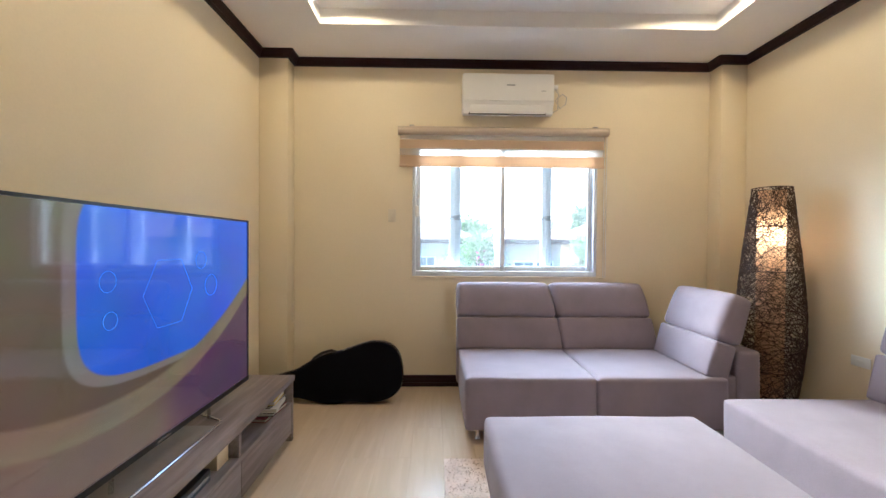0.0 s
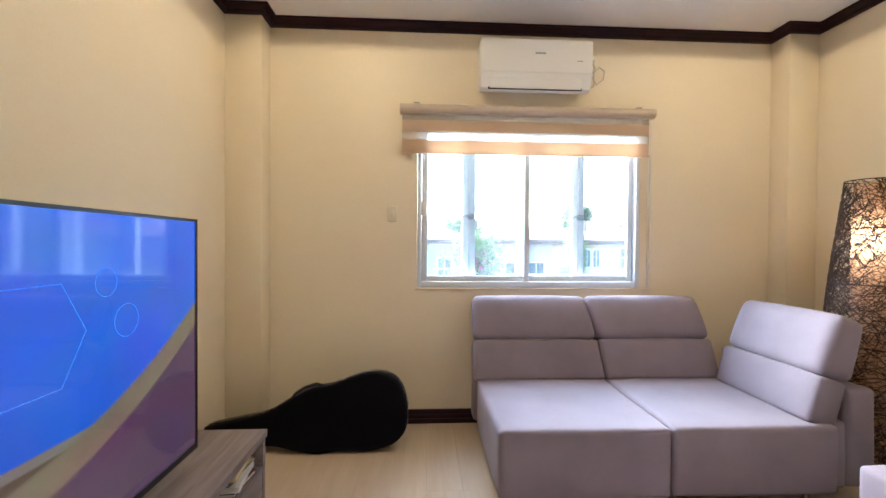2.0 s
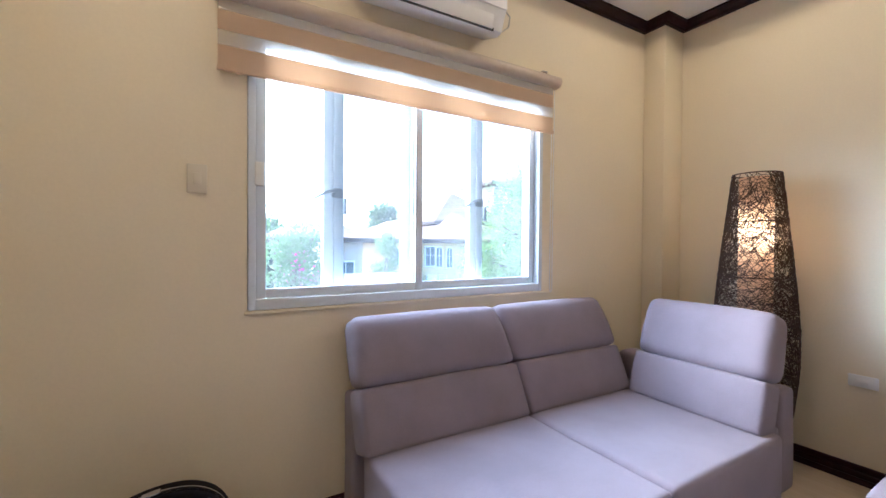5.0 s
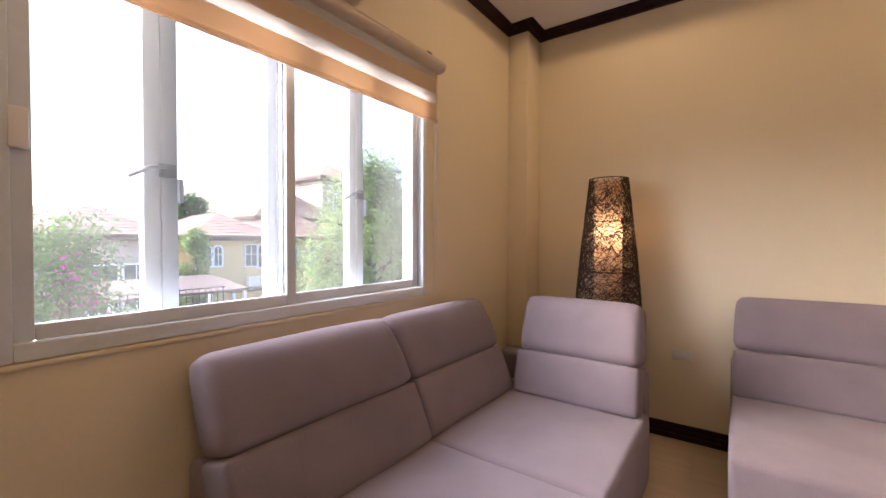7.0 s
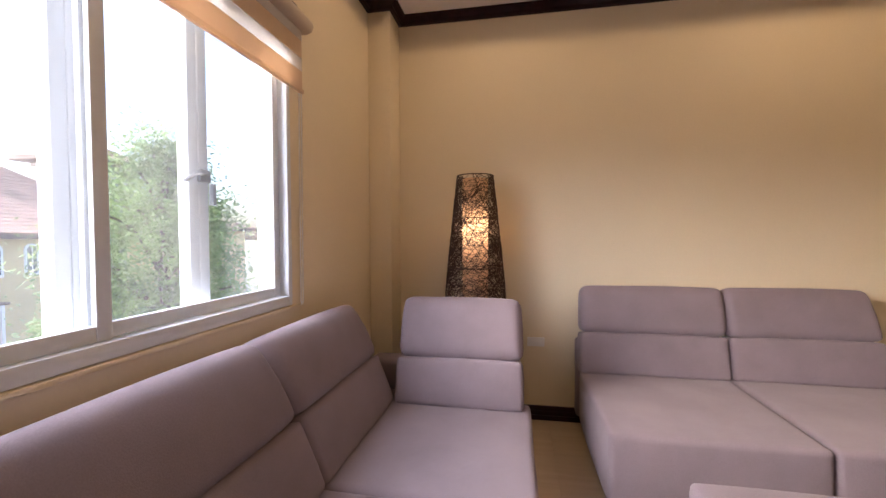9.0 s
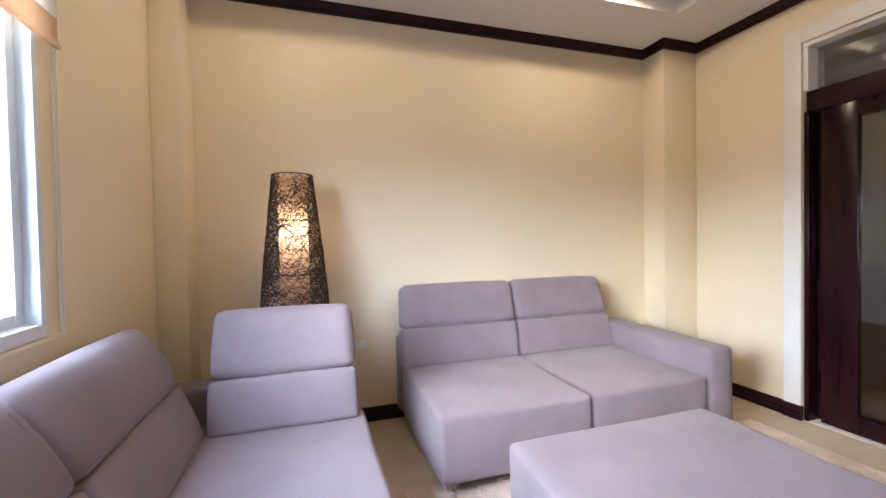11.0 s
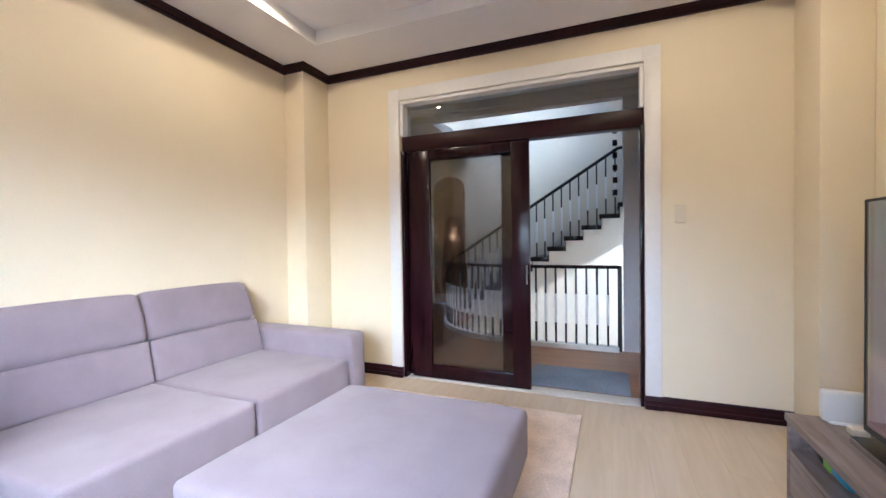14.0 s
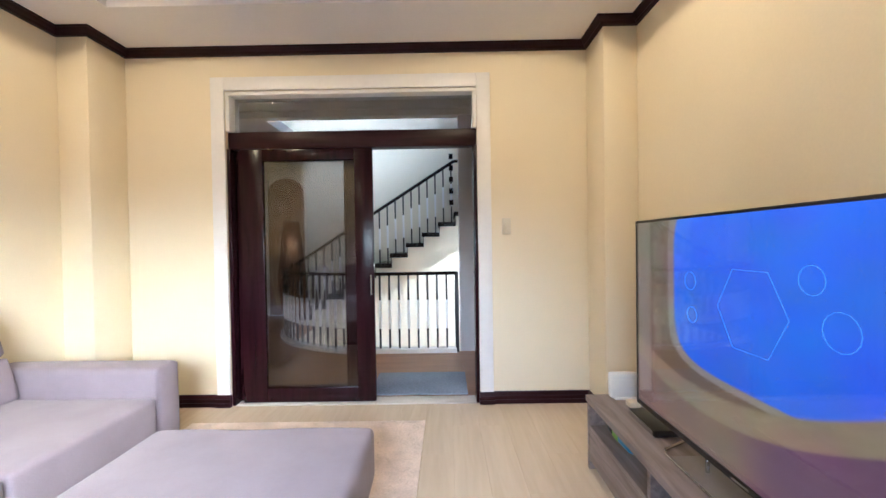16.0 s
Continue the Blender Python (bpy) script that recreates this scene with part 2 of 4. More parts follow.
def cushion(bm, sx, sy, sz, r=0.05, puff=0.02, m=None, n=8):
    """A padded block, centred, with rounded edges and slightly swollen faces."""
    tmp = bmesh.new()
    box(tmp, -sx / 2, sx / 2, -sy / 2, sy / 2, -sz / 2, sz / 2)
    bmesh.ops.bevel(tmp, geom=tmp.edges[:], offset=r, segments=4, profile=0.55, affect="EDGES")
    for axis, size in ((0, sx), (1, sy), (2, sz)):
        k = max(2, int(size / 0.07))
        for i in range(1, k):
            c = -size / 2 + size * i / k
            nor = [0, 0, 0]
            nor[axis] = 1
            pt = [0, 0, 0]
            pt[axis] = c
            bmesh.ops.bisect_plane(tmp, geom=tmp.verts[:] + tmp.edges[:] + tmp.faces[:], plane_co=pt, plane_no=nor)
    for v in tmp.verts:
        a, b, c = 2 * v.co.x / sx, 2 * v.co.y / sy, 2 * v.co.z / sz
        ka, kb, kc = max(0, 1 - a * a), max(0, 1 - b * b), max(0, 1 - c * c)
        w = noise.noise(v.co * 3.0) * 0.004
        v.co.x += a * (puff * (kb * kc) ** 0.6 + w)
        v.co.y += b * (puff * (ka * kc) ** 0.6 + w)
        v.co.z += c * (puff * (ka * kb) ** 0.6 + w)
    me = bpy.data.meshes.new("tmp")
    tmp.to_mesh(me)
    tmp.free()
    if m is not None:
        me.transform(m)
    bm.from_mesh(me)
    bpy.data.meshes.remove(me)
    return bm


# ---- the room ----
T = 0.16
structure("wall_north", boxes((W - T, WX0, N, N + T, -0.3, TRAY + 0.2), (WX1, E + T, N, N + T, -0.3, TRAY + 0.2), (WX0, WX1, N, N + T, -0.3, WZ0), (WX0, WX1, N, N + T, WZ1, TRAY + 0.2)), CREAM, "cream painted wall with the window", "wall")
structure("wall_south", boxes((W - T, DX0, S - T, S, -0.3, TRAY + 0.2), (DX1, E + T, S - T, S, -0.3, TRAY + 0.2), (DX0, DX1, S - T, S, DZ, TRAY + 0.2)), CREAM, "cream painted wall with the wide doorway", "wall")
structure("wall_east", boxes((E, E + T, S, N, -0.3, TRAY + 0.2)), CREAM, "cream painted plain wall", "wall")
structure("wall_west", boxes((W - T, W, S, N, -0.3, TRAY + 0.2)), CREAM, "cream painted plain wall behind the television", "wall")
for i, (x0, x1, y0, y1) in enumerate(((W, CX0, CY1, N), (CX1, E, CY1, N), (CX1, E, S, CY0), (W, CX0, S, CY0))):
    structure("column_%d" % (i + 1), boxes((x0, x1, y0, y1, 0, CEIL), bevel=0.006), CREAM, "cream painted square corner column", "column", 30)
structure("ceiling", boxes((W, TX0, S, N, CEIL, TRAY), (TX1, E, S, N, CEIL, TRAY), (TX0, TX1, S, TY0, CEIL, TRAY), (TX0, TX1, TY1, N, CEIL, TRAY), (W, E, S, N, TRAY, TRAY + 0.2)), WHITE, "white painted ceiling with a recessed tray", "ceiling")
ROOM = [(CX0, S), (CX1, S), (CX1, CY0), (E, CY0), (E, CY1), (CX1, CY1), (CX1, N), (CX0, N), (CX0, CY1), (W, CY1), (W, CY0), (CX0, CY0)]
bm = bmesh.new()
sweep(bm, ROOM, [(0, 2.845), (0.022, 2.847), (0.028, 2.856), (0.028, 2.864), (0.042, 2.876), (0.05, 2.890), (0.06, 2.893), (0.06, 2.904), (0, 2.904)], True)
structure("crown_moulding", bm, MAHOG, "dark mahogany stepped crown moulding under the ceiling", "moulding", 20)
bm = bmesh.new()
BASE = [(0, 0.001), (0.02, 0.001), (0.02, 0.03), (0.016, 0.034), (0.02, 0.038), (0.02, 0.062), (0.015, 0.067), (0.018, 0.072), (0.012, 0.098), (0, 0.1)]
sweep(bm, [(DX1 + 0.115, S), (CX1, S), (CX1, CY0), (E, CY0), (E, CY1), (CX1, CY1), (CX1, N), (CX0, N), (CX0, CY1), (W, CY1), (W, CY0), (CX0, CY0), (CX0, S), (DX0 - 0.115, S)], BASE)
structure("baseboard", bm, MAHOG, "dark mahogany grooved baseboard", "baseboard", 20)
structure("subfloor", boxes((W, E, S, N, -0.3, -0.012)), BLACKP, "dark bed under the floor planks", "floor")

# floor planks, laid towards the window
PLANK = 0.195
floor = structure("floor", boxes((W, E, S - T, N, -0.012, -0.006)), FLOORW, "pale wood laminate floor", "floor")
shared = {}


def plank(parent, x0, x1, y0, y1, top, mat):
    key = (round(x1 - x0, 3), round(y1 - y0, 3), mat.name)
    if key not in shared:
        w, d = key[0] / 2 - 0.00012, key[1] / 2 - 0.00012
        bm = bmesh.new()
        box(bm, -w, w, -d, d, -0.006, 0)
        for v in bm.verts:
            if v.co.z > -0.001:
                v.co.x -= math.copysign(0.0002, v.co.x)
                v.co.y -= math.copysign(0.0002, v.co.y)
        shared[key] = mesh("plank", bm, mat)
    ob = new("plank", shared[key])
    ob.parent = parent
    ob.location = ((x0 + x1) / 2, (y0 + y1) / 2, top)


# ---- window ----
win = tagged(new("window_1"), "white framed sliding window with outer casements, closed", "window", "", "structure")


def frame_ring(x0, x1, z0, z1, y0, y1, w, bottom=None):
    b = bottom or w
    return boxes((x0, x0 + w, y0, y1, z0, z1), (x1 - w, x1, y0, y1, z0, z1), (x0 + w, x1 - w, y0, y1, z0, z0 + b), (x0 + w, x1 - w, y0, y1, z1 - w, z1), bevel=0.004)


g = 0.002
part("window_frame", frame_ring(WX0 + g, WX1 - g, WZ0 + g, WZ1 - g, N - 0.004, N + 0.06, 0.03, 0.045), ALU, win)
MID = 1.575
part("sash", frame_ring(WX0 + 0.033, MID + 0.025, WZ0 + 0.048, WZ1 - 0.034, N + 0.018, N + 0.036, 0.042), ALU, win)
part("sash", frame_ring(MID - 0.025, WX1 - 0.033, WZ0 + 0.048, WZ1 - 0.034, N + 0.038, N + 0.056, 0.042), ALU, win)
for x0, x1, y in ((WX0 + 0.05, MID, N + 0.027), (MID, WX1 - 0.05, N + 0.047)):
    p = part("pane", boxes((x0, x1, y - 0.002, y + 0.002, WZ0 + 0.075, WZ1 - 0.06)), GLASS, win)
    p.visible_shadow = False
part("outer_frame", frame_ring(WX0 + g, WX1 - g, WZ0 + g, WZ1 - g, N + 0.1, N + 0.15, 0.03), ALU, win)
for x, w in ((1.155, 0.050), (MID - 0.005, 0.042), (2.0, 0.046)):
    part("casement_post", boxes((x - w, x - 0.001, N + 0.102, N + 0.148, WZ0 + 0.032, WZ1 - 0.032), (x + 0.001, x + w, N + 0.102, N + 0.148, WZ0 + 0.032, WZ1 - 0.032), bevel=0.004), ALU, win)
STEEL = material("grey_handle", (0.35, 0.36, 0.38), 0.4, 0.6, bump=0)
for x in (1.165, 2.01):
    h = part("handle", boxes((x - 0.02, x + 0.03, N + 0.085, N + 0.101, 1.50, 1.545), bevel=0.004), STEEL, win, "grey metal casement handle")
    bm = bmesh.new()
    tube(bm, [(x + 0.0, N + 0.09, 1.53), (x - 0.05, N + 0.075, 1.525), (x - 0.11, N + 0.07, 1.49)], 0.007)
    part("lever", bm, STEEL, h)
    part("strike", boxes((x + 0.035, x + 0.05, N + 0.08, N + 0.101, 1.42, 1.5), bevel=0.003), ALU, h)
part("latch", boxes((WX0 + 0.028, WX0 + 0.066, N - 0.012, N + 0.016, 1.52, 1.62), bevel=0.004), PLASTIC, win, "white sash latch")
part("window_sill", boxes((WX0 - 0.012, WX1 + 0.09, N - 0.012, N - 0.001, WZ0 - 0.014, WZ0), bevel=0.003), CREAM, win)

# zebra roller blind
BX0, BX1 = 0.64, 2.505
blind = thing("roller_blind", pose(0, 0, 0), "beige and white striped zebra roller blind, raised above the window", "blind")
SLAT_A = sheer("tan_blind_band", (0.72, 0.56, 0.40), 0.42)
SLAT_B = clear("sheer_blind_band", (0.92, 0.90, 0.88), 0.0)
# fine white threads in the open weave
sn, sl_ = SLAT_B.node_tree.nodes, SLAT_B.node_tree.links
thread, tmix = sn.new("ShaderNodeBsdfTranslucent"), sn.new("ShaderNodeMixShader")
thread.inputs[0].default_value = (0.85, 0.82, 0.78, 1)
face, fmix = sn.new("ShaderNodeBsdfDiffuse"), sn.new("ShaderNodeMixShader")
face.inputs[0].default_value = (0.85, 0.82, 0.78, 1)
fmix.inputs[0].default_value, tmix.inputs[0].default_value = 0.5, 0.4
sl_.new(thread.outputs[0], fmix.inputs[1])
sl_.new(face.outputs[0], fmix.inputs[2])
sl_.new(sn["Material Output"].inputs[0].links[0].from_socket, tmix.inputs[1])
sl_.new(fmix.outputs[0], tmix.inputs[2])
sl_.new(tmix.outputs[0], sn["Material Output"].inputs[0])
CASSM = material("taupe_cassette", (0.55, 0.46, 0.36), 0.3, vary=0.05, bump=0.02)
bm = bmesh.new()
extrude(bm, [(4.066, 2.248), (4.02, 2.245), (3.995, 2.255), (3.985, 2.278), (3.992, 2.301), (4.015, 2.315), (4.066, 2.316)], "x", BX0, BX1)
part("cassette", bm, CASSM, blind, "taupe blind cassette", 50)
for x in (BX0 + 0.12, BX1 - 0.12):
    part("bracket", boxes((x - 0.02, x + 0.02, 4.01, 4.069, 2.317, 2.325)), CHROME, blind)
for z0, z1, mt, nm in ((2.202, 2.244, SLAT_B, "sheer_band"), (2.123, 2.201, SLAT_A, "band"), (2.063, 2.122, SLAT_B, "sheer_band"), (1.981, 2.062, SLAT_A, "band")):
    part(nm, boxes((BX0 + 0.015, BX1 - 0.035, 4.028, 4.030, z0, z1)), mt, blind)
bm = bmesh.new()
extrude(bm, [(4.022, 1.962), (4.036, 1.962), (4.038, 1.971), (4.036, 1.980), (4.022, 1.980), (4.020, 1.971)], "x", BX0 + 0.012, BX1 - 0.032)
part("bottom_rail", bm, SLAT_A, blind)
bm = bmesh.new()
for x in (2.485, 2.505):
    tube(bm, [(x, 4.05, 2.25), (x, 4.055, 1.6), (x, 4.057, 1.0)], 0.0035, 6)
tube(bm, [(2.485, 4.057, 1.0), (2.49, 4.057, 0.985), (2.50, 4.057, 0.985), (2.505, 4.057, 1.0)], 0.0035, 6)
part("chain", bm, PLASTIC, blind, "white bead chain loop")

# air conditioner
ac = thing("air_conditioner", pose(0, 0, 0), "white wall-mounted split air conditioner above the window", "air conditioner")
bm = bmesh.new()
extrude(bm, [(4.069, 2.43), (4.069, 2.737), (3.90, 2.737), (3.878, 2.727), (3.868, 2.70), (3.868, 2.49), (3.885, 2.462), (3.905, 2.40), (3.94, 2.388)], "x", 1.2, 1.975)
bmesh.ops.bevel(bm, geom=[e for e in bm.edges if abs(e.verts[0].co.x - e.verts[1].co.x) < 0.01], offset=0.008, segments=2, affect="EDGES")
part("housing", bm, PLASTIC, ac)
part("front_panel", boxes((1.205, 1.97, 3.860, 3.867, 2.495, 2.72), bevel=0.003), PLASTIC, ac)
bm = boxes((-0.32, 0.32, -0.006, 0.0, -0.035, 0.035), bevel=0.003)
part("flap", bm, PLASTIC, ac, m=pose(1.58, 3.891, 2.43, 11, 0, 0))
part("outlet_slot", boxes((-0.33, 0.33, -0.004, 0.0, -0.008, 0.008)), BLACKP, ac, "dark air slot", m=pose(1.58, 3.902, 2.396, 11, 0, 0))
part("badge", boxes((1.57, 1.64, 3.857, 3.860, 2.62, 2.63)), STEEL, ac, "small grey badge")
part("indicator", boxes((1.86, 1.9, 3.857, 3.860, 2.575, 2.58)), STEEL, ac)
sock = thing("wall_socket", pose(2.035, 4.07, 2.68), "white wall socket with the cable of the air conditioner", "socket")
part("plate", boxes((-0.035, 0.035, -0.01, -0.001, -0.04, 0.04), bevel=0.003), IVORY, sock)
part("plug", boxes((-0.018, 0.018, -0.045, -0.011, -0.02, 0.015), bevel=0.005), PLASTIC, sock)
bm = bmesh.new()
tube(bm, [(0.0, -0.03, -0.02), (0.03, -0.03, -0.07), (0.0, -0.03, -0.12), (0.04, -0.03, -0.19), (0.09, -0.03, -0.15), (0.1, -0.03, -0.09), (0.06, -0.03, -0.06), (0.02, -0.03, -0.1), (0.02, -0.03, -0.2), (-0.05, -0.03, -0.24)], 0.004, 6)
part("cable", bm, material("pale_grey_cable", (0.5, 0.48, 0.46), 0.5, vary=0.05, bump=0), sock, "pale grey coiled cable")


def rocker_switch(name, m, label, w=0.07, h=0.115, mat=IVORY):
    sw = thing(name, m, label, "switch")
    part("plate", boxes((-w / 2, w / 2, -0.009, -0.001, -h / 2, h / 2), bevel=0.004), mat, sw)
    part("rocker", boxes((-w / 5, w / 5, -0.013, -0.0095, -h / 5, h / 5), bevel=0.002), mat, sw)


rocker_switch("light_switch", pose(0.585, N, 1.53), "ivory light switch on the cream wall beside the window")
rocker_switch("light_switch", pose(0.371, S, 1.44, 0, 0, 180), "ivory light switch on the cream wall beside the doorway", 0.07, 0.13)
rocker_switch("wall_socket", pose(E, 2.922, 0.555, 0, 0, -90), "white double wall socket low on the cream wall", 0.12, 0.066, PLASTIC)

# ---- doorway ----
doorway = tagged(new("door_1"), "wide doorway with white casing, transom and dark sliding glass door", "door", "", "structure")
C = 0.108
part("casing", boxes((DX1, DX1 + C, S + 0.001, S + 0.022, 0.10, DZ + C), bevel=0.003), TRIMW, doorway, "white painted casing")
part("casing", boxes((DX0 - C, DX0, S + 0.001, S + 0.022, 0.10, DZ + C), bevel=0.003), TRIMW, doorway, "white painted casing")
part("casing", boxes((DX0 + 0.001, DX1 - 0.001, S + 0.001, S + 0.022, DZ, DZ + C), bevel=0.003), TRIMW, doorway, "white painted casing")
for x0, x1 in ((DX1 - 0.006, DX1 + C + 0.008), (DX0 - C - 0.008, DX0 + 0.006)):
    bm = bmesh.new()
    sweep(bm, [(x1, S + 0.001), (x0, S + 0.001)], [(-o * 1.5 - 0.004, z) for o, z in BASE])
    part("plinth", bm, MAHOG, doorway, "dark mahogany plinth block")
part("lining", boxes((DX1 - 0.03, DX1 - 0.001, S - T, S, 2.245, DZ - 0.031), (DX0 + 0.001, DX0 + 0.03, S - T, S, 2.245, DZ - 0.031), (DX0 + 0.001, DX1 - 0.001, S - T, S, DZ - 0.03, DZ - 0.001), bevel=0.002), TRIMW, doorway, "white lining of the transom")
part("header", boxes((DX0 + 0.002, DX1 - 0.002, S - 0.135, S - 0.03, 2.105, 2.243), bevel=0.004), MAHOG, doorway, "dark mahogany header beam")
part("jamb", boxes((DX0 + 0.002, DX0 + 0.03, S - T + 0.002, S - 0.005, 0.002, 2.104), bevel=0.003), MAHOGZ, doorway)
part("jamb", boxes((DX1 - 0.03, DX1 - 0.002, S - T + 0.002, S - 0.005, 0.002, 2.104), bevel=0.003), MAHOGZ, doorway)
p = part("transom_pane", boxes((DX0 + 0.031, DX1 - 0.031, S - 0.1, S - 0.094, 2.245, DZ - 0.032)), DGLASS, doorway)
p.visible_shadow = False


def sliding_door(x0, x1, y, sr, sl, hx=None):
    y0, y1 = y - 0.02, y + 0.02
    d = part("sliding_door", boxes((x0, x0 + sr, y0, y1, 0.012, 2.103), (x1 - sl, x1, y0, y1, 0.012, 2.103), (x0 + sr, x1 - sl, y0, y1, 0.012, 0.13), (x0 + sr, x1 - sl, y0, y1, 2.01, 2.103), bevel=0.004), MAHOGZ, doorway, "dark mahogany sliding door with a glass panel")
    gl = part("glass", boxes((x0 + sr - 0.01, x1 - sl + 0.01, y - 0.003, y + 0.003, 0.12, 2.02)), DGLASS, d)
    gl.visible_shadow = False
    if hx:
        bm = bmesh.new()
        tube(bm, [(hx, y1, 1.06), (hx, y1 + 0.03, 1.06), (hx, y1 + 0.03, 0.9), (hx, y1, 0.9)], 0.007)
        part("handle", bm, CHROME, d, "chrome pull handle")
    return d


sliding_door(1.458, 2.555, S - 0.06, 0.15, 0.195, 1.478)
# the stile of the second panel shows behind the first one's glass
sliding_door(1.50, 2.60, S - 0.108, 0.207, 0.19)
part("threshold", boxes((DX0 + 0.032, DX1 - 0.032, S - T, S - 0.005, -0.004, 0.008), bevel=0.003), material("pale_threshold", (0.62, 0.58, 0.52), 0.4), doorway, "pale metal-edged threshold")

# ---- ceiling downlights in the tray ----
GLOWW = glow("warm_lamp", (1, 0.75, 0.45), 2)
down = None
for x, y in ((TX1 - 0.22, TY0 + 0.66), (TX0 + 0.22, TY0 + 0.66), (TX1 - 0.22, TY1 - 0.3), (TX0 + 0.22, TY1 - 0.3)):
    if down is None:
        down = thing("ceiling_downlight", pose(x, y, TRAY), "small round downlight in the ceiling tray, lit warm", "downlight", "downlights in the tray")
        bm = bmesh.new()
        lathe(bm, [(0.055, -0.001), (0.055, -0.008), (0.045, -0.012), (0.045, -0.001)])
        part("ring", bm, PLASTIC, down)
        bm = bmesh.new()
        lathe(bm, [(0.042, -0.004), (0.042, -0.0075), (0.03, -0.0105), (0.012, -0.012)], 16)
        part("bulb", bm, GLOWW, down, "glowing warm bulb")
    else:
        copy_thing(down, pose(x, y, TRAY))
    lamp = new("downlight_lamp", bpy.data.lights.new("downlight_lamp", "SPOT"))
    lamp.data.energy, lamp.data.color, lamp.data.shadow_soft_size = (2.7 if y < 2 else 2.0), (1, 0.66, 0.33), 0.03
    lamp.data.spot_size, lamp.data.spot_blend = radians(172), 0.15
    lamp.location = (x, y, TRAY - 0.02)


# ---- sofas ----
def padded(parent, name, width, depth, height, r, m, cut0=(0, 0), cut1=(0, 0), roll=0.0):
    """A padded block with its base at z 0 and its front at y 0; cut: how far its two ends draw in at base and top; roll: how far the top of the front falls back."""
    bm = cushion(bmesh.new(), width, depth, height, r, 0.009)
    for v in bm.verts:
        u = min(1, max(0, v.co.z / height + 0.5))
        lo, hi = -width / 2 + cut0[0] + (cut1[0] - cut0[0]) * u, width / 2 - cut0[1] - (cut1[1] - cut0[1]) * u
        f = v.co.x / width + 0.5
        front = max(0, 0.5 - v.co.y / depth)
        v.co.x = lo + (hi - lo) * f
        v.co.y += roll * u ** 3 * front
        v.co.z -= roll * 0.25 * u ** 3 * (1 - front)
        # shallow creases of the cloth drawn towards the corners
        v.co.y += 0.0035 * noise.noise(Vector((v.co.x * 9, v.co.z * 5, width * 7))) * front
    bm.transform(m @ pose(0, depth / 2, height / 2))
    b = part(name, bm, MAUVE, parent, "", 60)
    # sewn welts round both ends
    for end in (0, 1):
        bm = bmesh.new()
        ring = []
        for u in (0.15, 0.3, 0.5, 0.7, 0.82):
            x = -width / 2 + cut0[0] + (cut1[0] - cut0[0]) * u + r if end == 0 else width / 2 - cut0[1] - (cut1[1] - cut0[1]) * u - r
            ring.append((x, 0.0005 + roll * u ** 3, height * u))
        tube(bm, ring, 0.0016, 5)
        bm.transform(m)
        part("seam", bm, MAUVE, b)
    return b


def back_cushion(parent, x0, x1, y, z0, z1, lean, draw=(0, 0), depth=0.17):
    """One reclined back of two padded halves with a crease between them; draw: how far its ends draw in at the top."""
    w = x1 - x0
    h = (z1 - z0) / math.cos(radians(lean))
    lower, upper = h * 0.46, h * 0.54
    base = pose((x0 + x1) / 2, y, z0, -lean, 0, 0)
    mid = (draw[0] * 0.3, draw[1] * 0.3)
    padded(parent, "backrest", w - 0.006, depth, lower - 0.004, 0.02, base, (0, 0), mid)
    padded(parent, "headrest", w - 0.006, depth + 0.004, upper - 0.002, 0.046, base @ pose(0, 0, lower), mid, draw, 0.035)


def foot(parent, x, y, h=0.085):
    bm = bmesh.new()
    lathe(bm, [(0.018, 0), (0.02, 0.006), (0.016, 0.012), (0.02, h)], 12, x, y)
    part("foot", bm, CHROME, parent, "small metal foot")


